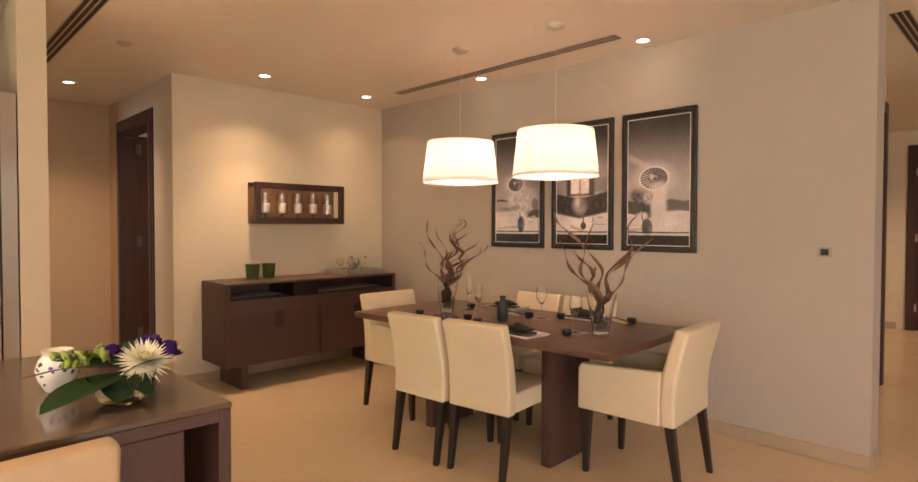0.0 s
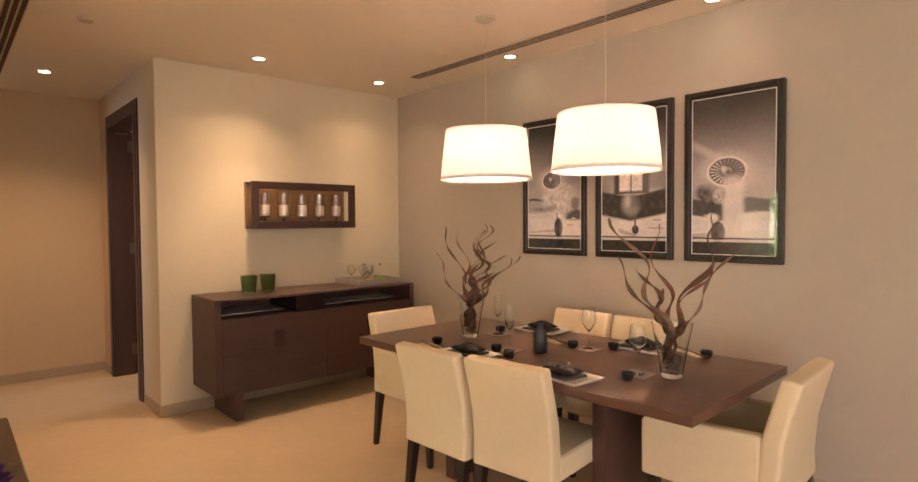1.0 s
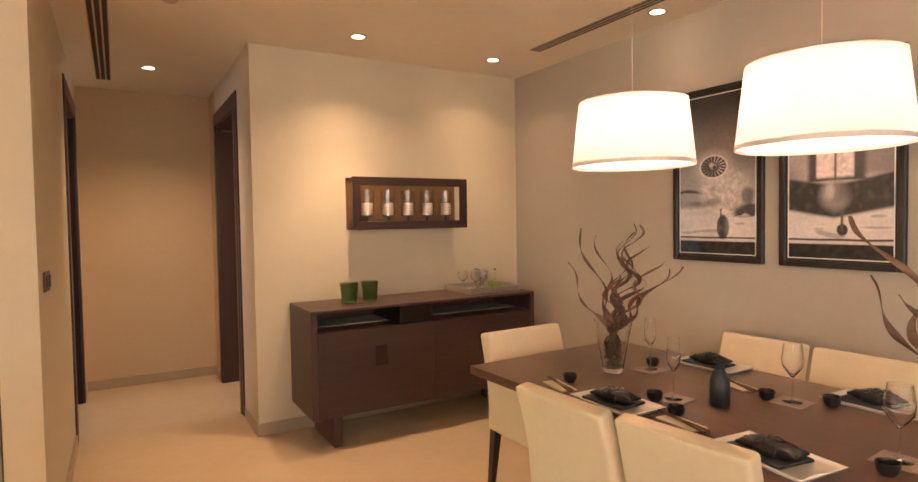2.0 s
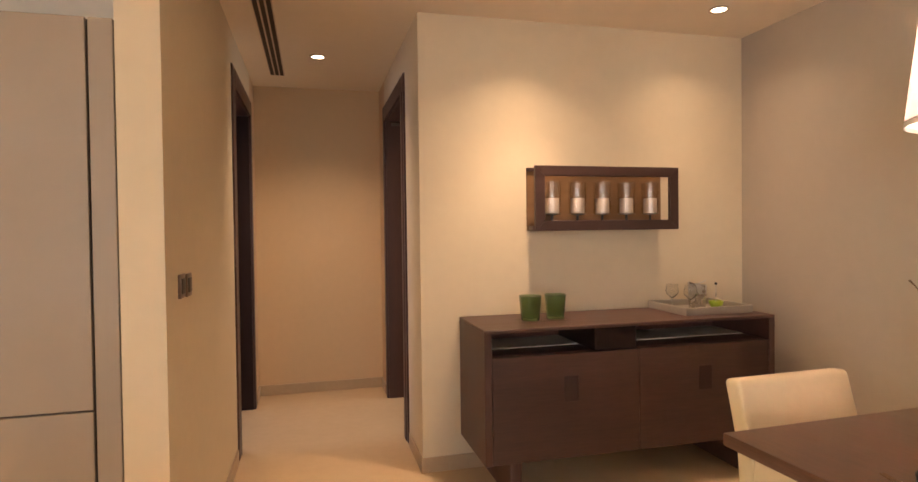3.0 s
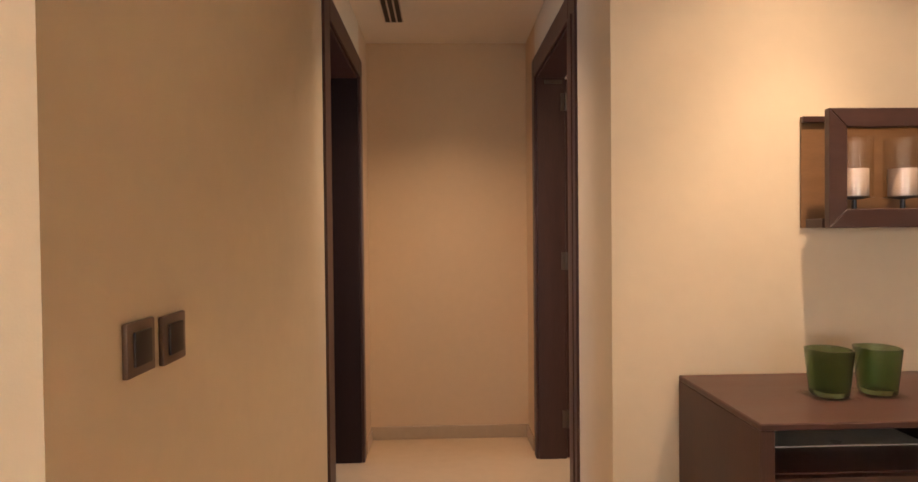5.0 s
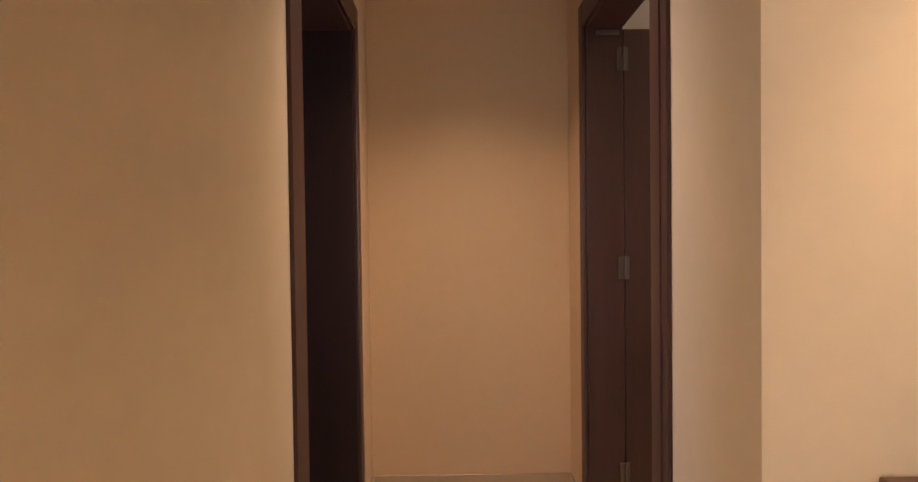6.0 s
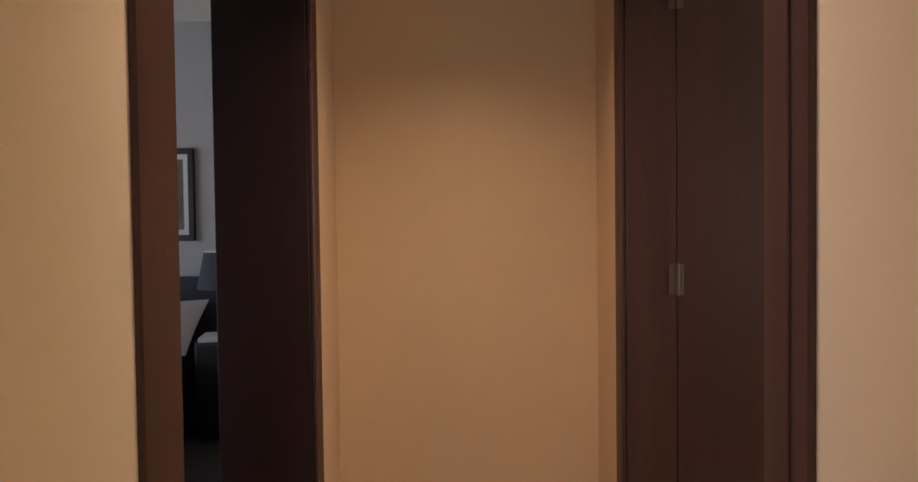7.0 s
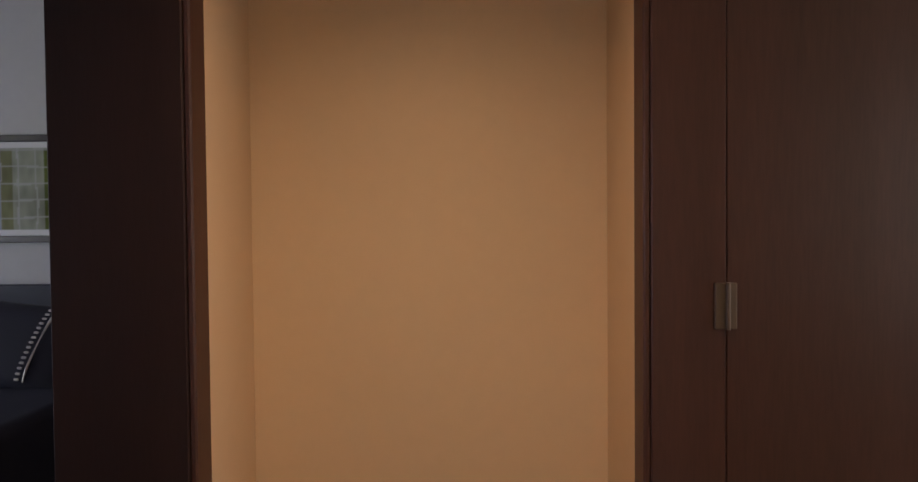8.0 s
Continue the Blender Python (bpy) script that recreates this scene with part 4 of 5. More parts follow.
def side_chair():
    """Faces +y; its origin lies on the floor under the seat's middle."""
    c = thing("dining_chair", "cream leather dining chair with tapered dark wooden legs", "chair", group="chairs along the table")
    w = 0.202
    part("seat", block(-w, w, -0.20, 0.23, 0.355, 0.460, 0.02, 3), M["leather"], c, "padded cream seat")
    back = [(-0.195, 0.348), (-0.185, 0.46), (-0.20, 0.60), (-0.232, 0.72), (-0.264, 0.834), (-0.327, 0.824), (-0.296, 0.71), (-0.270, 0.60), (-0.258, 0.46), (-0.262, 0.348)]
    part("backrest", prism(back, -w, w, 0.018, 4), M["leather"], c, "tall cream leather back")
    for sx in (-1, 1):
        chair_leg(sx * (w - 0.035), 0.195, 0.380, 0.01, c)
        chair_leg(sx * (w - 0.03), -0.225, 0.376, -0.055, c)
    return c


def arm_chair():
    c = thing("dining_armchair", "cream leather armchair at the table's end, dark wooden legs", "armchair", group="armchairs at the table ends")
    w = 0.248
    part("seat", block(-w + 0.055, w - 0.055, -0.20, 0.25, 0.352, 0.460, 0.02, 3), M["leather"], c, "padded cream seat")
    back = [(-0.195, 0.345), (-0.185, 0.46), (-0.20, 0.60), (-0.232, 0.72), (-0.266, 0.838), (-0.338, 0.828), (-0.306, 0.71), (-0.280, 0.60), (-0.268, 0.46), (-0.272, 0.345)]
    part("backrest", prism(back, -w, w, 0.022, 4), M["leather"], c, "wide cream leather back")
    for a, b in ((-w, -w + 0.055), (w - 0.055, w)):
        arm = [(-0.20, 0.345), (-0.20, 0.615), (0.10, 0.605), (0.24, 0.60), (0.26, 0.57), (0.26, 0.348)]
        part("arm", prism(arm, a, b, 0.016, 4), M["leather"], c, "flat cream arm panel")
    for sx in (-1, 1):
        chair_leg(sx * (w - 0.035), 0.215, 0.374, 0.01, c)
        chair_leg(sx * (w - 0.03), -0.235, 0.370, -0.055, c)
    return c


ch = side_chair()
ch.matrix_basis = pose(3.165, 2.483, 0, 0, 0, -87)
copy_thing(ch, pose(3.222, 2.075, 0, 0, 0, -83))
copy_thing(ch, pose(4.00, 2.64, 0, 0, 0, 91))
copy_thing(ch, pose(4.00, 2.19, 0, 0, 0, 92))
ac = arm_chair()
ac.matrix_basis = pose(3.66, 1.46, 0, 0, 0, 4)
copy_thing(ac, pose(3.49, 3.20, 0, 0, 0, 182))

TZ = 0.755


# ---- on the table ----
def glass_vase():
    v = thing("glass_vase", "flared clear glass vase with grey pebbles on the table", "vase", group="vases on the table")
    out = [(0.041, 0.0), (0.044, 0.004), (0.050, 0.05), (0.062, 0.12), (0.082, 0.225)]
    inn = [(0.0795, 0.225), (0.059, 0.12), (0.047, 0.05), (0.039, 0.02)]
    part("body", shell(out + inn, 40), M["glass"], v, "clear thick-based glass")
    rnd = random.Random(4)
    bm = bmesh.new()
    for k in range(46):
        z = 0.028 + 0.065 * (k / 46)
        r = (0.030 + 0.010 * (z - 0.028) / 0.065) * math.sqrt(rnd.random())
        a = rnd.random() * 6.28
        bmesh.ops.create_icosphere(bm, subdivisions=1, radius=0.010, matrix=Matrix.Translation((r * math.cos(a), r * math.sin(a), z)) @ Matrix.Diagonal((rnd.uniform(0.8, 1.3), rnd.uniform(0.7, 1.1), rnd.uniform(0.5, 0.8), 1)))
    tagged(part("pebbles", bm, M["pebbles"], v, "grey pebbles"), kind="stuff")
    return v


VASES = [(3.45, 2.80), (3.47, 1.605)]
va = glass_vase()
va.matrix_basis = pose(*VASES[0], TZ)
copy_thing(va, pose(*VASES[1], TZ))


def stems(x, y, seed, tips, label):
    """Twisted dried leaves that rise out of a vase to the given tips: across, depth, height, half width, waves."""
    rnd = random.Random(seed)
    b = thing("dried_stems", label, "dried stems", pose(x, y, TZ), group="dried arrangements")
    for i, (a, depth, z, w, waves) in enumerate(tips):
        dx, dy = 0.71 * a + 0.7 * depth, -0.70 * a + 0.7 * depth
        ph, am = rnd.random() * 6.28, rnd.uniform(0.030, 0.048)
        a0 = rnd.random() * 6.28
        pts = [(0.026 * math.cos(a0), 0.026 * math.sin(a0), 0.06), (0.030 * math.cos(a0 + 1) - 0.02 * dx, 0.030 * math.sin(a0 + 1) - 0.02 * dy, 0.13)]
        n = 14
        for k in range(1, n + 1):
            f = k / n
            s = f ** 1.1
            q = f * waves * 7.4 + ph
            e = am * min(1, 2.5 * f) * (1 - 0.25 * f)
            pts.append((dx * s + e * 0.71 * math.sin(q) + e * 0.5 * math.cos(q), dy * s - e * 0.70 * math.sin(q) + e * 0.5 * math.cos(q), 0.15 + (z - 0.15) * f))
        part("stem", ribbon(pts, w * 1.05, w * 0.25, 0.30, rnd.uniform(8, 14), 6, 6), M[("twig_pale", "twig", "twig_red", "twig")[i % 4]], b)
    return b


stems(*VASES[0], 3, [(-0.215, 0.0, 0.47, 0.011, 0.9), (-0.135, -0.04, 0.62, 0.012, 1.2), (-0.055, 0.05, 0.585, 0.012, 1.4),
                     (0.075, 0.0, 0.635, 0.013, 2.2), (0.105, 0.05, 0.63, 0.013, 2.4), (0.085, -0.06, 0.60, 0.013, 2.0), (0.045, 0.03, 0.56, 0.013, 2.3), (0.12, -0.03, 0.54, 0.013, 2.1),
                     (0.185, 0.03, 0.475, 0.013, 1.6), (0.27, 0.0, 0.455, 0.013, 1.3), (0.235, 0.07, 0.44, 0.012, 1.3), (0.05, -0.08, 0.47, 0.013, 1.8), (0.0, 0.06, 0.42, 0.012, 1.5), (0.13, 0.09, 0.42, 0.013, 1.5)],
      "dense bunch of twisted brown dried leaves in a vase")
stems(*VASES[1], 8, [(-0.225, 0.02, 0.655, 0.018, 1.4), (-0.26, -0.05, 0.505, 0.013, 1.0), (-0.065, 0.06, 0.63, 0.013, 1.4), (0.205, 0.0, 0.64, 0.017, 1.5), (0.29, 0.05, 0.52, 0.013, 0.9),
                     (-0.125, 0.0, 0.45, 0.018, 1.2), (0.13, -0.03, 0.46, 0.017, 1.2), (-0.06, 0.04, 0.36, 0.014, 0.8)],
      "sparse spray of twisted brown dried leaves in a vase")

bot = thing("sake_bottle", "small slate-blue stoneware bottle on the table", "bottle", pose(3.425, 2.27, TZ))
part("body", lathe([(0.0, 0.0), (0.029, 0.0), (0.033, 0.006), (0.034, 0.06), (0.032, 0.095), (0.020, 0.118), (0.015, 0.128), (0.017, 0.142), (0.023, 0.152), (0.019, 0.153), (0.012, 0.135), (0.0, 0.13)], 28), M["slate_ware"], bot)


def setting(x, y, turn, seed):
    """One place: a white plate with a black napkin bundle, and the small ware beside it."""
    rnd = random.Random(seed)
    m = pose(x, y, TZ, 0, 0, turn)
    pl = thing("plate", "white rectangular porcelain plate with a raised rim", "plate", m, group="table plates")
    bm = bmesh.new()
    prof = [((0.135, 0.080), 0.0), ((0.147, 0.092), 0.012), ((0.140, 0.085), 0.013), ((0.127, 0.072), 0.005)]
    rings = [[bm.verts.new((sx * a, sy * b, z)) for sx, sy in ((-1, -1), (1, -1), (1, 1), (-1, 1))] for (a, b), z in prof]
    bm.faces.new(rings[0][::-1])
    bm.faces.new(rings[-1])
    for lo, hi in zip(rings, rings[1:]):
        for k in range(4):
            bm.faces.new((lo[k], lo[(k + 1) % 4], hi[(k + 1) % 4], hi[k]))
    part("body", bm, M["porcelain"], pl)
    sm = thing("side_plate", "small dark square stoneware plate on a white plate", "plate", m @ pose(0.015, 0, 0.006, 0, 0, rnd.uniform(-6, 6)), group="small dark plates")
    part("body", block(-0.09, 0.09, -0.065, 0.065, 0.0, 0.009, 0.003), M["slate_ware"], sm)
    nb = thing("napkin", "black folded napkin bundle on a dark plate", "napkin", m @ pose(0.0, 0.005, 0.031, 0, 0, rnd.uniform(-12, 12)), group="black napkins")
    part("cloth", cushion(0.165, 0.07, 0.036), M["black_ware"], nb)
    part("fold", cushion(0.06, 0.085, 0.05), M["black_ware"], nb)


setting(3.15, 1.915, 84, 1)
setting(3.14, 2.48, 88, 2)
setting(3.875, 2.63, 92, 3)
setting(3.86, 1.97, 90, 4)


def bowl(x, y, s=1.0):
    b = thing("sauce_cup", "small black stoneware cup on the table", "cup", pose(x, y, TZ) @ Matrix.Diagonal((s, s, s, 1)), group="black cups")
    part("body", shell([(0.017, 0.0), (0.026, 0.012), (0.029, 0.034), (0.026, 0.034), (0.022, 0.012)], 24), M["black_ware"], b)


for x, y in ((3.29, 1.70), (3.21, 2.28), (3.28, 2.43), (3.66, 2.77), (3.74, 2.06), (3.62, 2.22), (3.19, 2.78), (3.90, 1.66)):
    bowl(x, y)


def wine_glass():
    g = thing("wine_glass", "clear stemmed wine glass standing on a square coaster", "wine glass", group="wine glasses")
    part("body", shell([(0.033, 0.0), (0.033, 0.002), (0.006, 0.006), (0.0035, 0.02), (0.0035, 0.085), (0.012, 0.095), (0.033, 0.125), (0.0365, 0.15), (0.029, 0.205),
                        (0.0282, 0.205), (0.0355, 0.15), (0.032, 0.126), (0.010, 0.098)], 32), M["glass"], g)
    return g


GLASSES = [(3.60, 2.73), (3.345, 2.40), (3.66, 2.15), (3.40, 1.72)]
wg = wine_glass()
wg.matrix_basis = pose(*GLASSES[2], TZ + 0.004)
for x, y in GLASSES[3:]:
    copy_thing(wg, pose(x, y, TZ + 0.004))
fg = thing("champagne_flute", "slim clear stemmed glass standing on a square coaster", "wine glass", pose(*GLASSES[0], TZ + 0.004), group="slim glasses")
part("body", shell([(0.031, 0.0), (0.031, 0.002), (0.006, 0.006), (0.0032, 0.02), (0.0032, 0.10), (0.010, 0.108), (0.022, 0.128), (0.0245, 0.15), (0.021, 0.222),
                    (0.0203, 0.222), (0.0237, 0.15), (0.021, 0.129), (0.008, 0.111)], 32), M["glass"], fg)
copy_thing(fg, pose(*GLASSES[1], TZ + 0.004))
co = thing("coaster", "thin square pale coaster under a wine glass", "coaster", pose(*GLASSES[0], TZ, 0, 0, 4), group="coasters")
part("body", block(-0.055, 0.055, -0.055, 0.055, 0, 0.004, 0.001, 1), M["pale_coaster"], co)
for x, y in GLASSES[1:]:
    copy_thing(co, pose(x, y, TZ, 0, 0, 5))


def chopsticks(x, y, turn):
    c = thing("chopsticks", "pair of pale chopsticks on a cream linen napkin", "chopsticks", pose(x, y, TZ, 0, 0, turn), group="chopstick sets")
    for d in (-0.008, 0.006):
        part("stick", ribbon([(-0.11, d, 0.012), (0.0, d * 0.8, 0.0125), (0.11, d * 0.6, 0.013)], 0.0038, 0.0022, 1, 0), M["twig_pale"], c)
    n = thing("napkin_roll", "cream linen napkin laid flat on the table", "napkin", pose(x, y, TZ, 0, 0, turn + 6), group="linen napkins")
    part("cloth", block(-0.075, 0.075, -0.035, 0.035, 0, 0.007, 0.003), M["napkin"], n)


chopsticks(3.68, 2.38, 70)
chopsticks(3.16, 2.22, 80)
chopsticks(3.11, 2.75, 75)
chopsticks(3.92, 1.74, 60)


# ---- sideboard ----
sb = thing("sideboard", "long dark walnut sideboard with open niches above two doors", "sideboard", pose(2.62, 4.462, 0))
W, D = 1.70, 0.495
part("top", block(0, W, 0, D, 0.857, 0.875, 0.003, 1), M["walnut_x"], sb, "dark walnut top")
part("side_panel", block(0, 0.038, 0, D, 0.20, 0.857, 0.003, 1), M["walnut_z"], sb)
part("side_panel", block(W - 0.038, W, 0, D, 0.20, 0.857, 0.003, 1), M["walnut_z"], sb)
part("base_panel", block(0.038, W - 0.038, 0.03, D, 0.20, 0.235, 0.002, 1), M["walnut_x"], sb)
part("back_panel", block(0.038, W - 0.038, D - 0.02, D, 0.235, 0.857), M["walnut_x"], sb)
part("shelf", block(0.038, W - 0.038, 0.03, D - 0.02, 0.715, 0.738, 0.002, 1), M["walnut_x"], sb)
# Pale strip on the shelf's rear part gives each niche a grey band.
for a, b in ((0.045, 0.595), (0.845, W - 0.045)):
    part("shelf_strip", block(a, b, 0.20, D - 0.024, 0.7385, 0.742), M["liner"], sb, "grey strip on the niche's shelf")
part("divider", block(0.60, 0.84, 0.018, D - 0.02, 0.738, 0.857, 0.002, 1), M["walnut_dark"], sb, "dark centre block between the niches")
for a, b, hx in ((0.0395, 0.849, 0.46), (0.8505, W - 0.0395, 1.25)):
    dr = part("door", block(a, b, 0.003, 0.028, 0.202, 0.736, 0.002, 1), M["walnut_door"], sb, "flat walnut door")
    part("handle", block(hx - 0.040, hx + 0.040, 0.0005, 0.006, 0.49, 0.62, 0.002, 1), M["pull_wood"], dr, "dark inset pull")
for x in (0.17, W - 0.17):
    part("foot", block(x - 0.03, x + 0.03, 0.035, D - 0.03, 0.0, 0.20, 0.006), M["walnut_z"], sb, "dark sled foot")
SZ = 0.875


def votive(x, y, turn):
    c = thing("candle_cup", "green bubbled glass candle cup on a thin glass coaster", "candle holder", pose(x, y, SZ + 0.006, 0, 0, turn), group="green cups")
    out = [(0.044, 0.0), (0.047, 0.006), (0.058, 0.132)]
    bm = lathe([(0.0, 0.0)] + out + [(0.053, 0.132), (0.042, 0.014), (0.0, 0.014)], 40, 0.02, 0.22)
    part("body", bm, M["green_glass"], c)
    t = thing("glass_coaster", "thin clear glass coaster under a green cup", "coaster", pose(x, y, SZ, 0, 0, turn), group="glass coasters")
    part("body", block(-0.058, 0.058, -0.058, 0.058, 0, 0.006, 0.002, 1), M["hurricane"], t)


votive(2.945, 4.685, 8)
votive(3.098, 4.700, -6)
tr = thing("tray", "shallow silver-grey rectangular serving tray on the sideboard", "tray", pose(4.04, 4.75, SZ))
part("base", block(-0.21, 0.21, -0.18, 0.18, 0, 0.008, 0.002, 1), M["tray"], tr)
for a, b, c, d in ((-0.22, 0.22, -0.19, -0.18), (-0.22, 0.22, 0.18, 0.19), (-0.22, -0.21, -0.18, 0.18), (0.21, 0.22, -0.18, 0.18)):
    part("rim", block(a, b, c, d, 0, 0.045, 0.003, 1), M["tray"], tr)
shk = thing("ice_bucket", "small steel ice bucket with tongs on the tray", "ice bucket", pose(4.05, 4.775, SZ + 0.008) @ Matrix.Diagonal((1.25, 1.25, 1.15, 1)))
part("body", shell([(0.036, 0.0), (0.038, 0.004), (0.043, 0.12), (0.041, 0.122), (0.036, 0.008)], 32), M["metal"], shk)
part("tongs", ribbon([(-0.05, 0, 0.135), (0.0, 0.0, 0.128), (0.05, 0.0, 0.145)], 0.006, 0.003, 0.5, 1), M["metal"], shk)
gb = thing("lime_bowl", "lime green bowl on the tray", "bowl", pose(4.15, 4.735, SZ + 0.008))
part("body", shell([(0.025, 0.0), (0.040, 0.03), (0.042, 0.045), (0.039, 0.045), (0.024, 0.006)], 28), M["lime"], gb)
stp = thing("swizzle_stick", "thin steel swizzle stick with a black knob in a bowl", "stirrer", pose(4.15, 4.735, SZ + 0.014))
part("rod", lathe([(0.0, 0.0), (0.002, 0.0), (0.002, 0.135), (0.0, 0.135)], 8), M["metal"], stp)
part("knob", lathe([(0.0, 0.133), (0.008, 0.138), (0.008, 0.147), (0.0, 0.152)], 14), M["black_ware"], stp, "black knob")
for i, (x, y) in enumerate(((3.91, 4.82), (3.95, 4.70))):
    g = copy_thing(wg, pose(x, y, SZ + 0.008) @ Matrix.Diagonal((1.05, 1.05, 0.72, 1)))
    tagged(g, "short clear glass on the serving tray", "glass")

# ---- candle box ----
cb = thing("candle_box", "dark wooden wall box frame holding five candles in glasses", "candle holder", pose(3.035, 4.815, 1.36))
CW, CH, CD, r = 0.92, 0.37, 0.147, 0.058


def mitred(corners, y0, y1):
    bm = bmesh.new()
    a = [bm.verts.new((x, y0, z)) for x, z in corners]
    b = [bm.verts.new((x, y1, z)) for x, z in corners]
    bm.faces.new(a)
    bm.faces.new(b[::-1])
    for i in range(4):
        j = (i + 1) % 4
        bm.faces.new((a[j], a[i], b[i], b[j]))
    bmesh.ops.recalc_face_normals(bm, faces=bm.faces)
    return bevelled(bm, 0.002, 1)


OUT, INN = [(0, 0), (CW, 0), (CW, CH), (0, CH)], [(r, r), (CW - r, r), (CW - r, CH - r), (r, CH - r)]
for k in range(4):
    j = (k + 1) % 4
    part("frame_bar", mitred([OUT[k], OUT[j], INN[j], INN[k]], 0, 0.024), M["box_wood"], cb, "dark mitred front frame bar")
# Unseen behind the frame; deepened to block light and make the wall shadow solid.
part("shelf", block(0.0, CW - 0.03, 0.034, 0.118, 0.0, 0.03, 0.002, 1), M["box_wood"], cb)
part("rear_rail", block(0.0, CW, CD - 0.018, CD - 0.006, CH - 0.02, CH, 0.002, 1), M["box_wood"], cb)
part("back_panel", block(0.0, CW - 0.03, CD - 0.006, CD, 0.0, CH, 0.001, 1), M["box_back"], cb, "amber-brown back panel")
for k in range(5):
    cx, cy = 3.165 + 0.160 * k, 4.886
    cn = thing("candle", "cream pillar candle in a clear glass cylinder", "candle", pose(cx, cy, 1.39), group="five candles")
    part("holder", lathe([(0.0, 0.0), (0.018, 0.0), (0.018, 0.004), (0.008, 0.010), (0.007, 0.06), (0.036, 0.064), (0.053, 0.0665), (0.0, 0.0675)], 24), M["black_ware"], cn, "small dark stem holder")
    part("wax", lathe([(0.0, 0.0705), (0.039, 0.0705), (0.040, 0.073), (0.040, 0.155), (0.038, 0.158), (0.0, 0.161)], 28), M["wax"], cn, "cream wax pillar")
    part("wick", lathe([(0.0, 0.152), (0.0012, 0.152), (0.001, 0.170), (0.0, 0.170)], 6), M["black_ware"], cn)
    part("cylinder", lathe([(0.053, 0.068), (0.053, 0.255), (0.0515, 0.255), (0.0515, 0.068), (0.053, 0.068)], 32), M["hurricane"], cn, "clear glass cylinder").visible_shadow = True


# ---- kitchen side ----
def tall_unit(x0, x1, label, splits):
    u = thing("tall_cabinet", label, "cabinet", pose(x0, 3.765, 0), group="tall kitchen cabinets")
    w = x1 - x0
    part("body", block(0.002, w - 0.002, 0.022, 0.60, 0.0, 2.035), M["gap_dark"], u, "dark carcass behind the doors")
    z = 0.10
    for top in splits:
        part("door", block(0.003, w - 0.003, 0.0, 0.020, z, top - 0.003, 0.002, 1), M["lacquer"], u, "glossy taupe lacquer door")
        z = top + 0.003
    part("plinth", block(0.0, w, 0.04, 0.06, 0.0, 0.10), M["lacquer"], u)


tall_unit(1.152, 1.227, "narrow glossy taupe filler panel beside the wall end", (2.04,))
for a in (0.550, -0.052, -0.654, -1.256):
    tall_unit(a, a + 0.60, "tall glossy taupe kitchen cabinet with flat doors", (0.823, 2.04))

isl = thing("kitchen_island", "kitchen counter with a grey-brown stone top and panel ends", "kitchen island", pose(1.362, 1.40, 0))
part("worktop", block(-1.55, 0, 0, 1.0, 0.862, 0.878, 0.003, 1), M["counter"], isl, "grey-brown polished stone top")
part("end_panel", block(-0.034, -0.002, 0.002, 0.97, 0, 0.862, 0.003, 1), M["walnut_z"], isl)
part("apron", block(-1.46, -0.0345, 0.002, 0.03, 0.83, 0.862, 0.002, 1), M["walnut_x"], isl)
part("post_panel", block(-0.40, -0.118, 0.003, 0.95, 0, 0.8295, 0.003, 1), M["walnut_z"], isl)
part("end_panel", block(-1.54, -1.46, 0.002, 0.97, 0, 0.862, 0.003, 1), M["walnut_z"], isl)
part("back_panel", block(-1.46, -0.40, 0.60, 0.95, 0, 0.862, 0.003, 1), M["walnut_x"], isl)

stool = thing("bar_stool", "tan leather counter stool, darkened for shade, tucked at the island", "stool", pose(0.815, 1.345, 0, 0, 0, 4))
part("seat", block(-0.21, 0.21, -0.10, 0.22, 0.54, 0.62, 0.02, 3), M["shaded_tan_leather"], stool)
part("backrest", prism([(-0.10, 0.52), (-0.10, 0.70), (-0.125, 0.918), (-0.185, 0.912), (-0.165, 0.70), (-0.165, 0.52)], -0.225, 0.225, 0.022, 4), M["shaded_tan_leather"], stool, "tan leather back, darkened for shade")
for sx in (-1, 1):
    for y in (-0.12, 0.19):
        part("leg", block(sx * 0.18 - 0.016, sx * 0.18 + 0.016, y - 0.016, y + 0.016, 0, 0.545, 0.003, 1), M["leg_wood"], stool)

IZ = 0.878
gv = thing("ginger_jar", "white porcelain jar with painted violet flowers on the counter", "vase", pose(1.06, 1.84, IZ) @ Matrix.Diagonal((0.72, 0.72, 0.72, 1)))
part("body", lathe([(0.0, 0.0), (0.038, 0.0), (0.045, 0.008), (0.066, 0.05), (0.073, 0.085), (0.062, 0.12), (0.047, 0.138), (0.048, 0.146), (0.056, 0.156), (0.052, 0.157), (0.043, 0.146), (0.04, 0.135), (0.0, 0.12)], 40), M["porcelain"], gv)
rnd = random.Random(12)
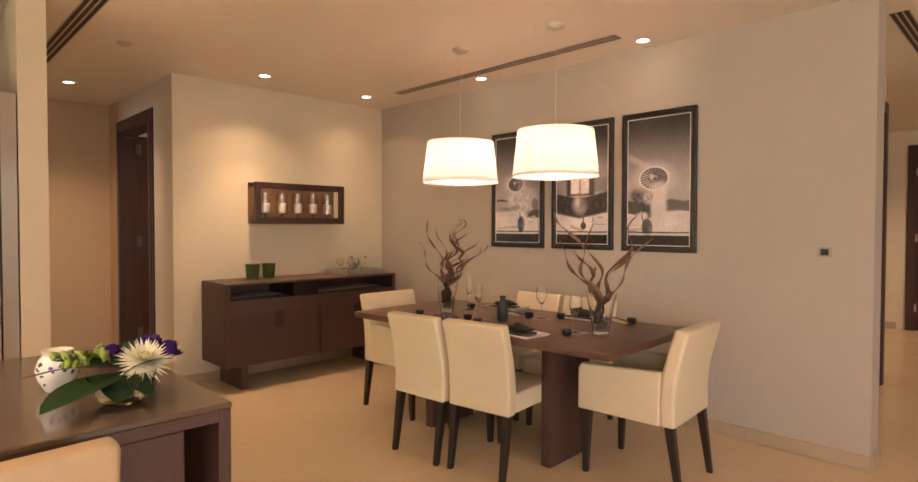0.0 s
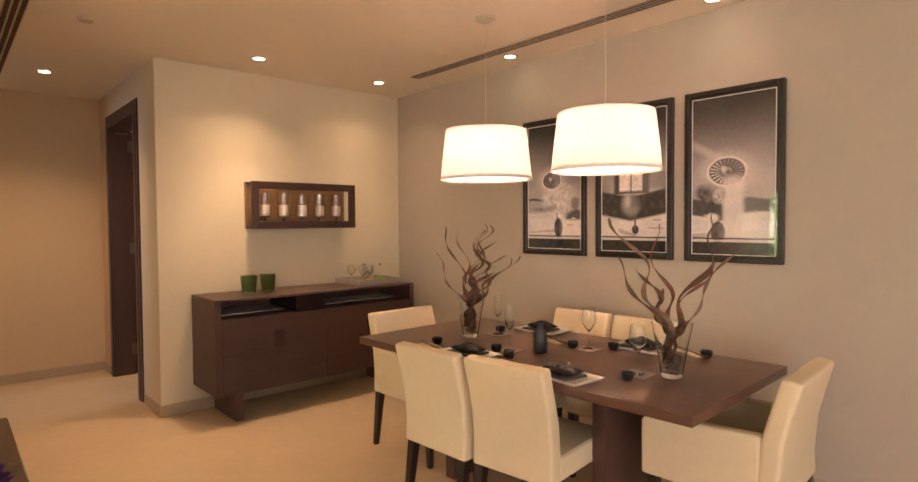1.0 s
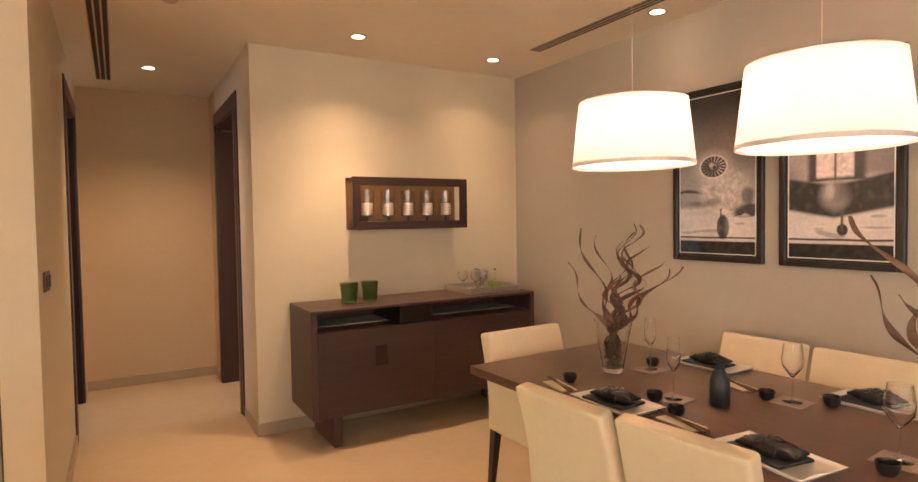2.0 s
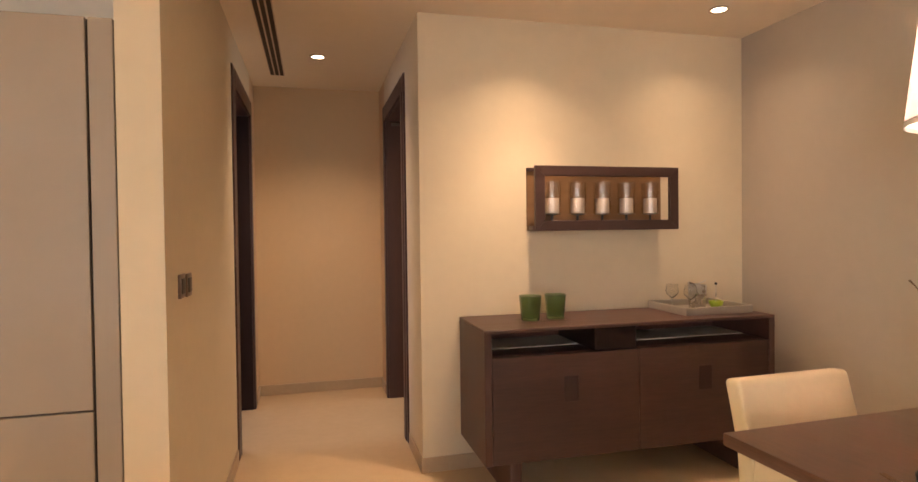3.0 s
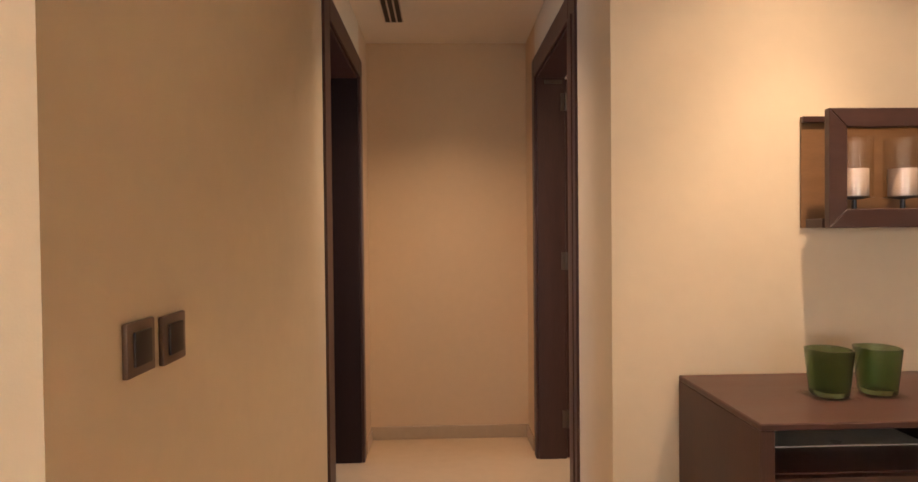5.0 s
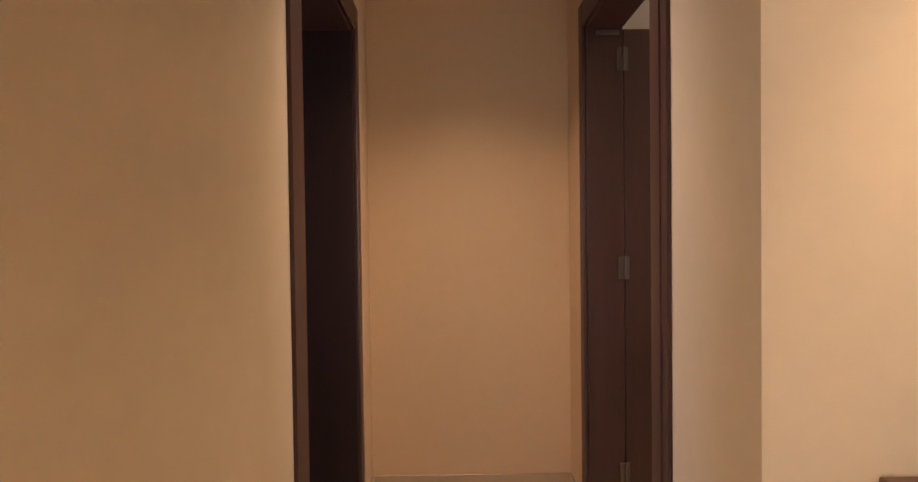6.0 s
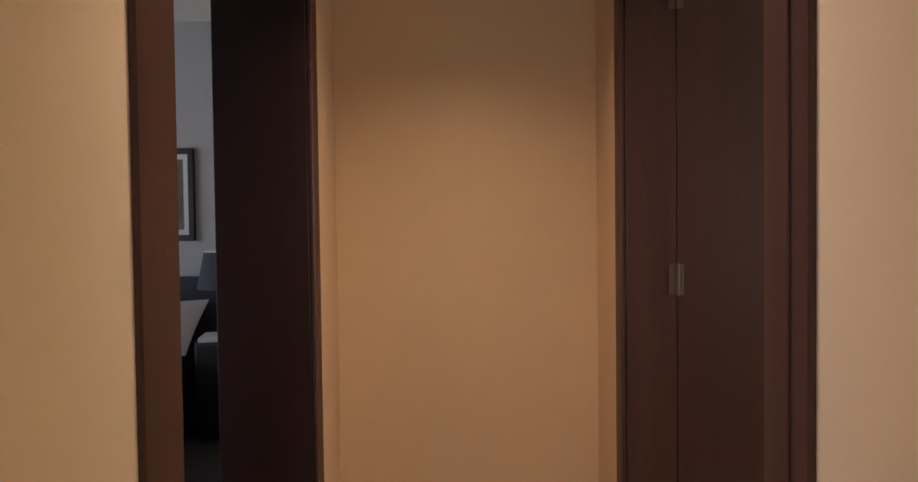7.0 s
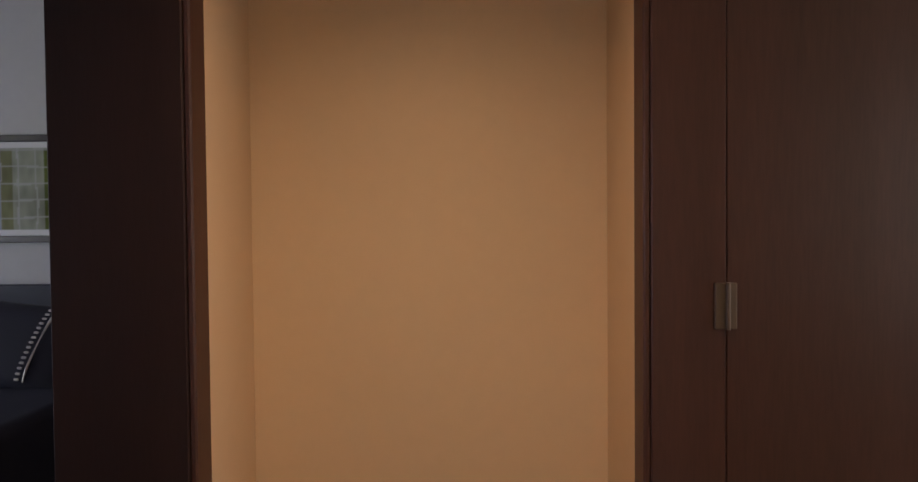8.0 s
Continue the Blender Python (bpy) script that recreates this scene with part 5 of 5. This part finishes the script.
for k in range(16):
    a, z = rnd.uniform(-2.9, 0.2), rnd.uniform(0.035, 0.115)
    rr = 0.0735 - 3.0 * (z - 0.082) ** 2 - abs(z - 0.082) * 0.12 + 0.0005
    bm = bmesh.new()
    bmesh.ops.create_icosphere(bm, subdivisions=1, radius=rnd.uniform(0.005, 0.011), matrix=Matrix.Translation((rr * math.cos(a), rr * math.sin(a), z)) @ Matrix.Rotation(a, 4, "Z") @ Matrix.Diagonal((0.16, 1, 0.8, 1)))
    part("painted_flower", bm, M["blue_paint"] if k % 4 else M["leaf"], gv, "violet painted flower")

fb = thing("flower_bowl", "low clear glass bowl for flowers on the counter", "bowl", pose(1.155, 1.585, IZ))
part("body", shell([(0.040, 0.0), (0.055, 0.010), (0.078, 0.065), (0.082, 0.085), (0.079, 0.085), (0.074, 0.066), (0.050, 0.014)], 36), M["glass"], fb)


def leaf_blade(length, width, droop, n=10, mat_="leaf"):
    bm = bmesh.new()
    rows_ = []
    for i in range(n + 1):
        f = i / n
        w = width * math.sin(math.pi * min(1, f * 0.97 + 0.03)) ** 0.7
        z = droop * f * f
        rows_.append([bm.verts.new((length * f, -w, z + 0.012 * (w / width))), bm.verts.new((length * f, 0, z)), bm.verts.new((length * f, w, z + 0.012 * (w / width)))])
    for a, b in zip(rows_, rows_[1:]):
        for k in range(2):
            bm.faces.new((a[k], b[k], b[k + 1], a[k + 1]))
    bmesh.ops.solidify(bm, geom=bm.faces, thickness=0.0015)
    return bm


fl = thing("flower_arrangement", "white chrysanthemum with purple blooms and broad green leaves", "flowers", pose(1.155, 1.585, IZ))
for turn, tilt, ln, wd in ((206, 6, 0.215, 0.062), (-20, -28, 0.11, 0.04), (60, -35, 0.14, 0.04), (150, -22, 0.16, 0.045), (250, 20, 0.10, 0.045), (300, 18, 0.10, 0.045)):
    part("leaf", leaf_blade(ln, wd, -0.02), M["leaf"], fl, "broad dark green leaf", pose(0, 0, 0.075, 0, tilt, turn))
head = Matrix.Translation((0.05, -0.01, 0.105)) @ Matrix.Rotation(0.5, 4, "X")
bm = bmesh.new()
for ring, (cnt, ln, up) in enumerate(((24, 0.070, -0.55), (32, 0.070, -0.15), (32, 0.064, 0.15), (28, 0.054, 0.45), (22, 0.042, 0.75), (14, 0.026, 1.1))):
    for k in range(cnt):
        a = 2 * math.pi * (k + 0.5 * (ring % 2)) / cnt + 0.1 * math.sin(k * 7)
        l_ = ln * (0.85 + 0.3 * ((k * 37 % 11) / 11))
        m4 = head @ Matrix.Rotation(a, 4, "Z") @ Matrix.Rotation(-up, 4, "Y")
        vs = [bm.verts.new(m4 @ Vector(p)) for p in ((0.004, -0.002, 0), (l_ * 0.6, -0.0038, 0.006), (l_, 0, 0.014), (l_ * 0.6, 0.0038, 0.006), (0.004, 0.002, 0))]
        bm.faces.new(vs)
bmesh.ops.solidify(bm, geom=bm.faces, thickness=0.0012)
part("chrysanthemum", bm, M["petal"], fl, "spiky white chrysanthemum head")
bm = bmesh.new()
for k in range(40):
    a, r_ = k * 2.39996, 0.0026 * math.sqrt(k)
    bmesh.ops.create_icosphere(bm, subdivisions=1, radius=0.0026, matrix=head @ Matrix.Translation((r_ * math.cos(a), r_ * math.sin(a), 0.020 - 8 * r_ * r_)))
part("flower_eye", bm, M["petal_eye"], fl, "creamy yellow flower centre")
for bx, by, bz, s in ((0.085, 0.065, 0.105, 0.048), (0.12, 0.040, 0.095, 0.042), (-0.01, 0.045, 0.115, 0.028)):
    bm = bmesh.new()
    rnd = random.Random(int(bx * 1000) + 40)
    for k in range(26):
        a, e = rnd.random() * 6.28, rnd.uniform(-0.2, 1.4)
        m4 = Matrix.Translation((bx, by, bz)) @ Matrix.Rotation(a, 4, "Z") @ Matrix.Rotation(-e, 4, "Y")
        vs = [bm.verts.new(m4 @ Vector(p)) for p in ((0, -0.004, 0), (s * 0.7, -s * 0.42, 0.004), (s * 1.1, -s * 0.2, 0.01), (s * 1.1, s * 0.25, 0.006), (s * 0.7, s * 0.42, 0.004), (0, 0.004, 0))]
        bm.faces.new(vs)
    bmesh.ops.solidify(bm, geom=bm.faces, thickness=0.0012)
    part("bloom", bm, M["purple"], fl, "purple bloom")
rnd = random.Random(77)
for k in range(20):
    bx, by, bz = -0.02 - 0.11 * rnd.random(), 0.02 + 0.10 * rnd.random(), 0.10 + 0.03 * rnd.random()
    bm = lathe([(0.0, -0.015), (0.006, -0.009), (0.0085, 0.002), (0.005, 0.014), (0.0, 0.021)], 10)
    part("bud", bm, M["bud"], fl, "lime green bud", pose(bx, by, bz, rnd.uniform(-60, 60), rnd.uniform(-60, 60), 0))
for k in range(9):
    part("sprig_leaf", leaf_blade(0.035 + 0.02 * rnd.random(), 0.009, -0.006, 5), M["bud"] if k % 2 else M["leaf"], fl, "small green leaf", pose(-0.02 - 0.09 * rnd.random(), 0.02 + 0.08 * rnd.random(), 0.10 + 0.02 * rnd.random(), 0, rnd.uniform(-35, 10), rnd.uniform(60, 260)))
part("twig", ribbon([(0.02, 0, 0.08), (-0.10, 0.02, 0.105), (-0.20, 0.06, 0.088)], 0.003, 0.0015, 1, 0), M["twig"], fl, "bare dark twig")

# ---- bedroom ----
bed = thing("bed", "bed with navy bedspread against a charcoal headboard", "bed", pose(-0.75, 8.68, 0))
part("headboard", block(-1.3, 1.45, -0.09, 0, 0.0, 1.04, 0.02, 3), M["headboard"], bed, "charcoal upholstered headboard")
part("base", block(-0.80, 0.80, -2.05, -0.09, 0.05, 0.30, 0.02), M["headboard"], bed)
part("mattress", block(-0.80, 0.80, -2.05, -0.09, 0.30, 0.52, 0.05, 3), M["linen"], bed)
part("bedspread", block(-0.84, 0.84, -2.10, -0.10, 0.10, 0.56, 0.06, 4), M["navy"], bed, "dark navy bedspread")
for px, py, pz, rx, rz, ww in ((-0.38, -0.23, 0.70, 62, 2, 0.70), (0.44, -0.30, 0.645, 52, -6, 0.80)):
    pw = thing("pillow", "plump white pillow leaning on the headboard", "pillow", pose(-0.75 + px, 8.68 + py, pz, rx, 0, rz), group="white pillows")
    part("cover", cushion(ww, 0.50 if ww < 0.8 else 0.62, 0.20), M["linen"], pw)
nc = thing("cushion", "navy cushion with a silver stitched band on the bed", "cushion", pose(-0.435, 8.20, 0.755, 60, 7, 4))
part("cover", cushion(0.78, 0.50, 0.20), M["navy"], nc)
def puff(x, y):
    return 0.1 * math.sqrt(max(0.0, (1 - abs(x / 0.39) ** 2.6) * (1 - abs(y / 0.25) ** 2.6))) + 0.007


for k in range(15):
    y = -0.19 + 0.027 * k
    x = 0.145 + 0.05 * y
    part("stitch", block(x - 0.011, x + 0.011, y - 0.006, y + 0.006, puff(x, y) - 0.006, puff(x, y) + 0.002, 0.002, 1), M["sand"], nc, "silver stitch")
part("braid", ribbon([(0.178 + 0.05 * y, y, puff(0.178 + 0.05 * y, y)) for y in (-0.20, -0.15, -0.09, -0.03, 0.03, 0.09, 0.15, 0.20)], 0.005, 0.005, 0.8, 0), M["sand"], nc, "silver braid line")
nc2 = thing("cushion", "plain navy cushion on the bed", "cushion", pose(-1.05, 8.18, 0.74, 60, -4, -5))
part("cover", cushion(0.6, 0.44, 0.18), M["navy"], nc2)
ns = thing("nightstand", "black bedside cabinet beside the bed", "nightstand", pose(0.42, 8.40, 0) @ Matrix.Diagonal((1, 1, 1.065, 1)))
part("body", block(-0.26, 0.26, -0.22, 0.27, 0.08, 0.62, 0.006), M["frame_wood"], ns)
part("drawer", block(-0.24, 0.24, -0.232, -0.22, 0.36, 0.60, 0.003, 1), M["frame_wood"], ns)
for x in (-0.22, 0.22):
    part("leg", block(x - 0.02, x + 0.02, -0.19, -0.15, 0.012, 0.08), M["frame_wood"], ns)
    part("leg", block(x - 0.02, x + 0.02, 0.20, 0.24, 0.012, 0.08), M["frame_wood"], ns)
bk = thing("book", "white paperback book on the bedside cabinet", "book", pose(0.25, 8.28, 0.66, 0, 0, 12))
part("cover", block(-0.08, 0.08, -0.11, 0.11, 0, 0.03, 0.003, 1), M["linen"], bk)
bl = thing("table_lamp", "unlit bedside lamp with a tapered grey shade", "table lamp", pose(0.285, 8.44, 0.66) @ Matrix.Diagonal((1, 1, 0.94, 1)))
part("base", lathe([(0.0, 0.0), (0.07, 0.0), (0.075, 0.01), (0.03, 0.03), (0.05, 0.12), (0.055, 0.2), (0.02, 0.32), (0.012, 0.36), (0.0, 0.36)], 28), M["frame_wood"], bl)
part("shade", lathe([(0.20, 0.34), (0.155, 0.60), (0.152, 0.60), (0.197, 0.34), (0.20, 0.34)], 40), M["headboard"], bl, "grey fabric shade")
part("shade_rim", lathe([(0.156, 0.598), (0.156, 0.607), (0.150, 0.607), (0.150, 0.598), (0.156, 0.598)], 40), M["linen"], bl, "pale upper rim")


def grid_print(u, v, w, h):
    """Abstract print: blue, pale green and olive fields crossed by thin pale lines."""
    n1 = noise.noise((u * 6, v * 4, 2.2))
    n2 = noise.noise((u * 30, v * 6, 5.0))
    f = 1 - u
    if f < 0.14:
        c = (0.10, 0.085, 0.05)
    elif f < 0.26:
        c = (0.035, 0.04, 0.02)
    elif f < 0.42:
        c = (0.085, 0.105, 0.025)
    elif f < 0.58:
        c = (0.24, 0.25, 0.20)
    elif f < 0.64:
        c = (0.15, 0.15, 0.08)
    else:
        c = (0.12, 0.15, 0.24)
    k = 1 + 0.35 * n1 + 0.25 * n2
    c = [max(0.01, x * k) for x in c]
    gx, gy = (u * w * 9.0 + 0.12 * n1) % 1, (v * h * 9.5 + 0.10 * n1) % 1
    if 0.25 < f < 0.95 and (gx < 0.09 or gy < 0.11):
        c = [blend(x, 0.42, 0.55) for x in c]
    e = min(u * w, (1 - u) * w, v * h, (1 - v) * h)
    if e < 0.04:
        return (0.62, 0.61, 0.62)
    return tuple(c)


bp = thing("bedroom_picture", "wide dark-framed abstract print with a white mat", "framed picture", pose(-0.71, 8.70, 1.295))
PW, PH, rim = 1.32, 0.66, 0.042
for a, b, c, d in ((-PW / 2, PW / 2, 0, rim), (-PW / 2, PW / 2, PH - rim, PH), (-PW / 2, -PW / 2 + rim, rim, PH - rim), (PW / 2 - rim, PW / 2, rim, PH - rim)):
    part("frame_bar", block(a, b, -0.03, 0, c, d, 0.004, 1), M["frame_wood"], bp, "near-black frame bar")
bm = bmesh.new()
ink = bm.verts.layers.float_color.new("ink")
cols, rows_n, iw, ih = 150, 70, PW - 2 * rim, PH - 2 * rim
grid = [[bm.verts.new((iw * (u / cols - 0.5), -0.014, rim + ih * v / rows_n)) for u in range(cols + 1)] for v in range(rows_n + 1)]
for v in range(rows_n + 1):
    for u in range(cols + 1):
        grid[v][u][ink] = (*grid_print(u / cols, v / rows_n, iw, ih), 1)
for v in range(rows_n):
    for u in range(cols):
        bm.faces.new((grid[v][u], grid[v][u + 1], grid[v + 1][u + 1], grid[v + 1][u]))
part("print", bm, M["ink"], bp, "abstract grid print in blue and olive")
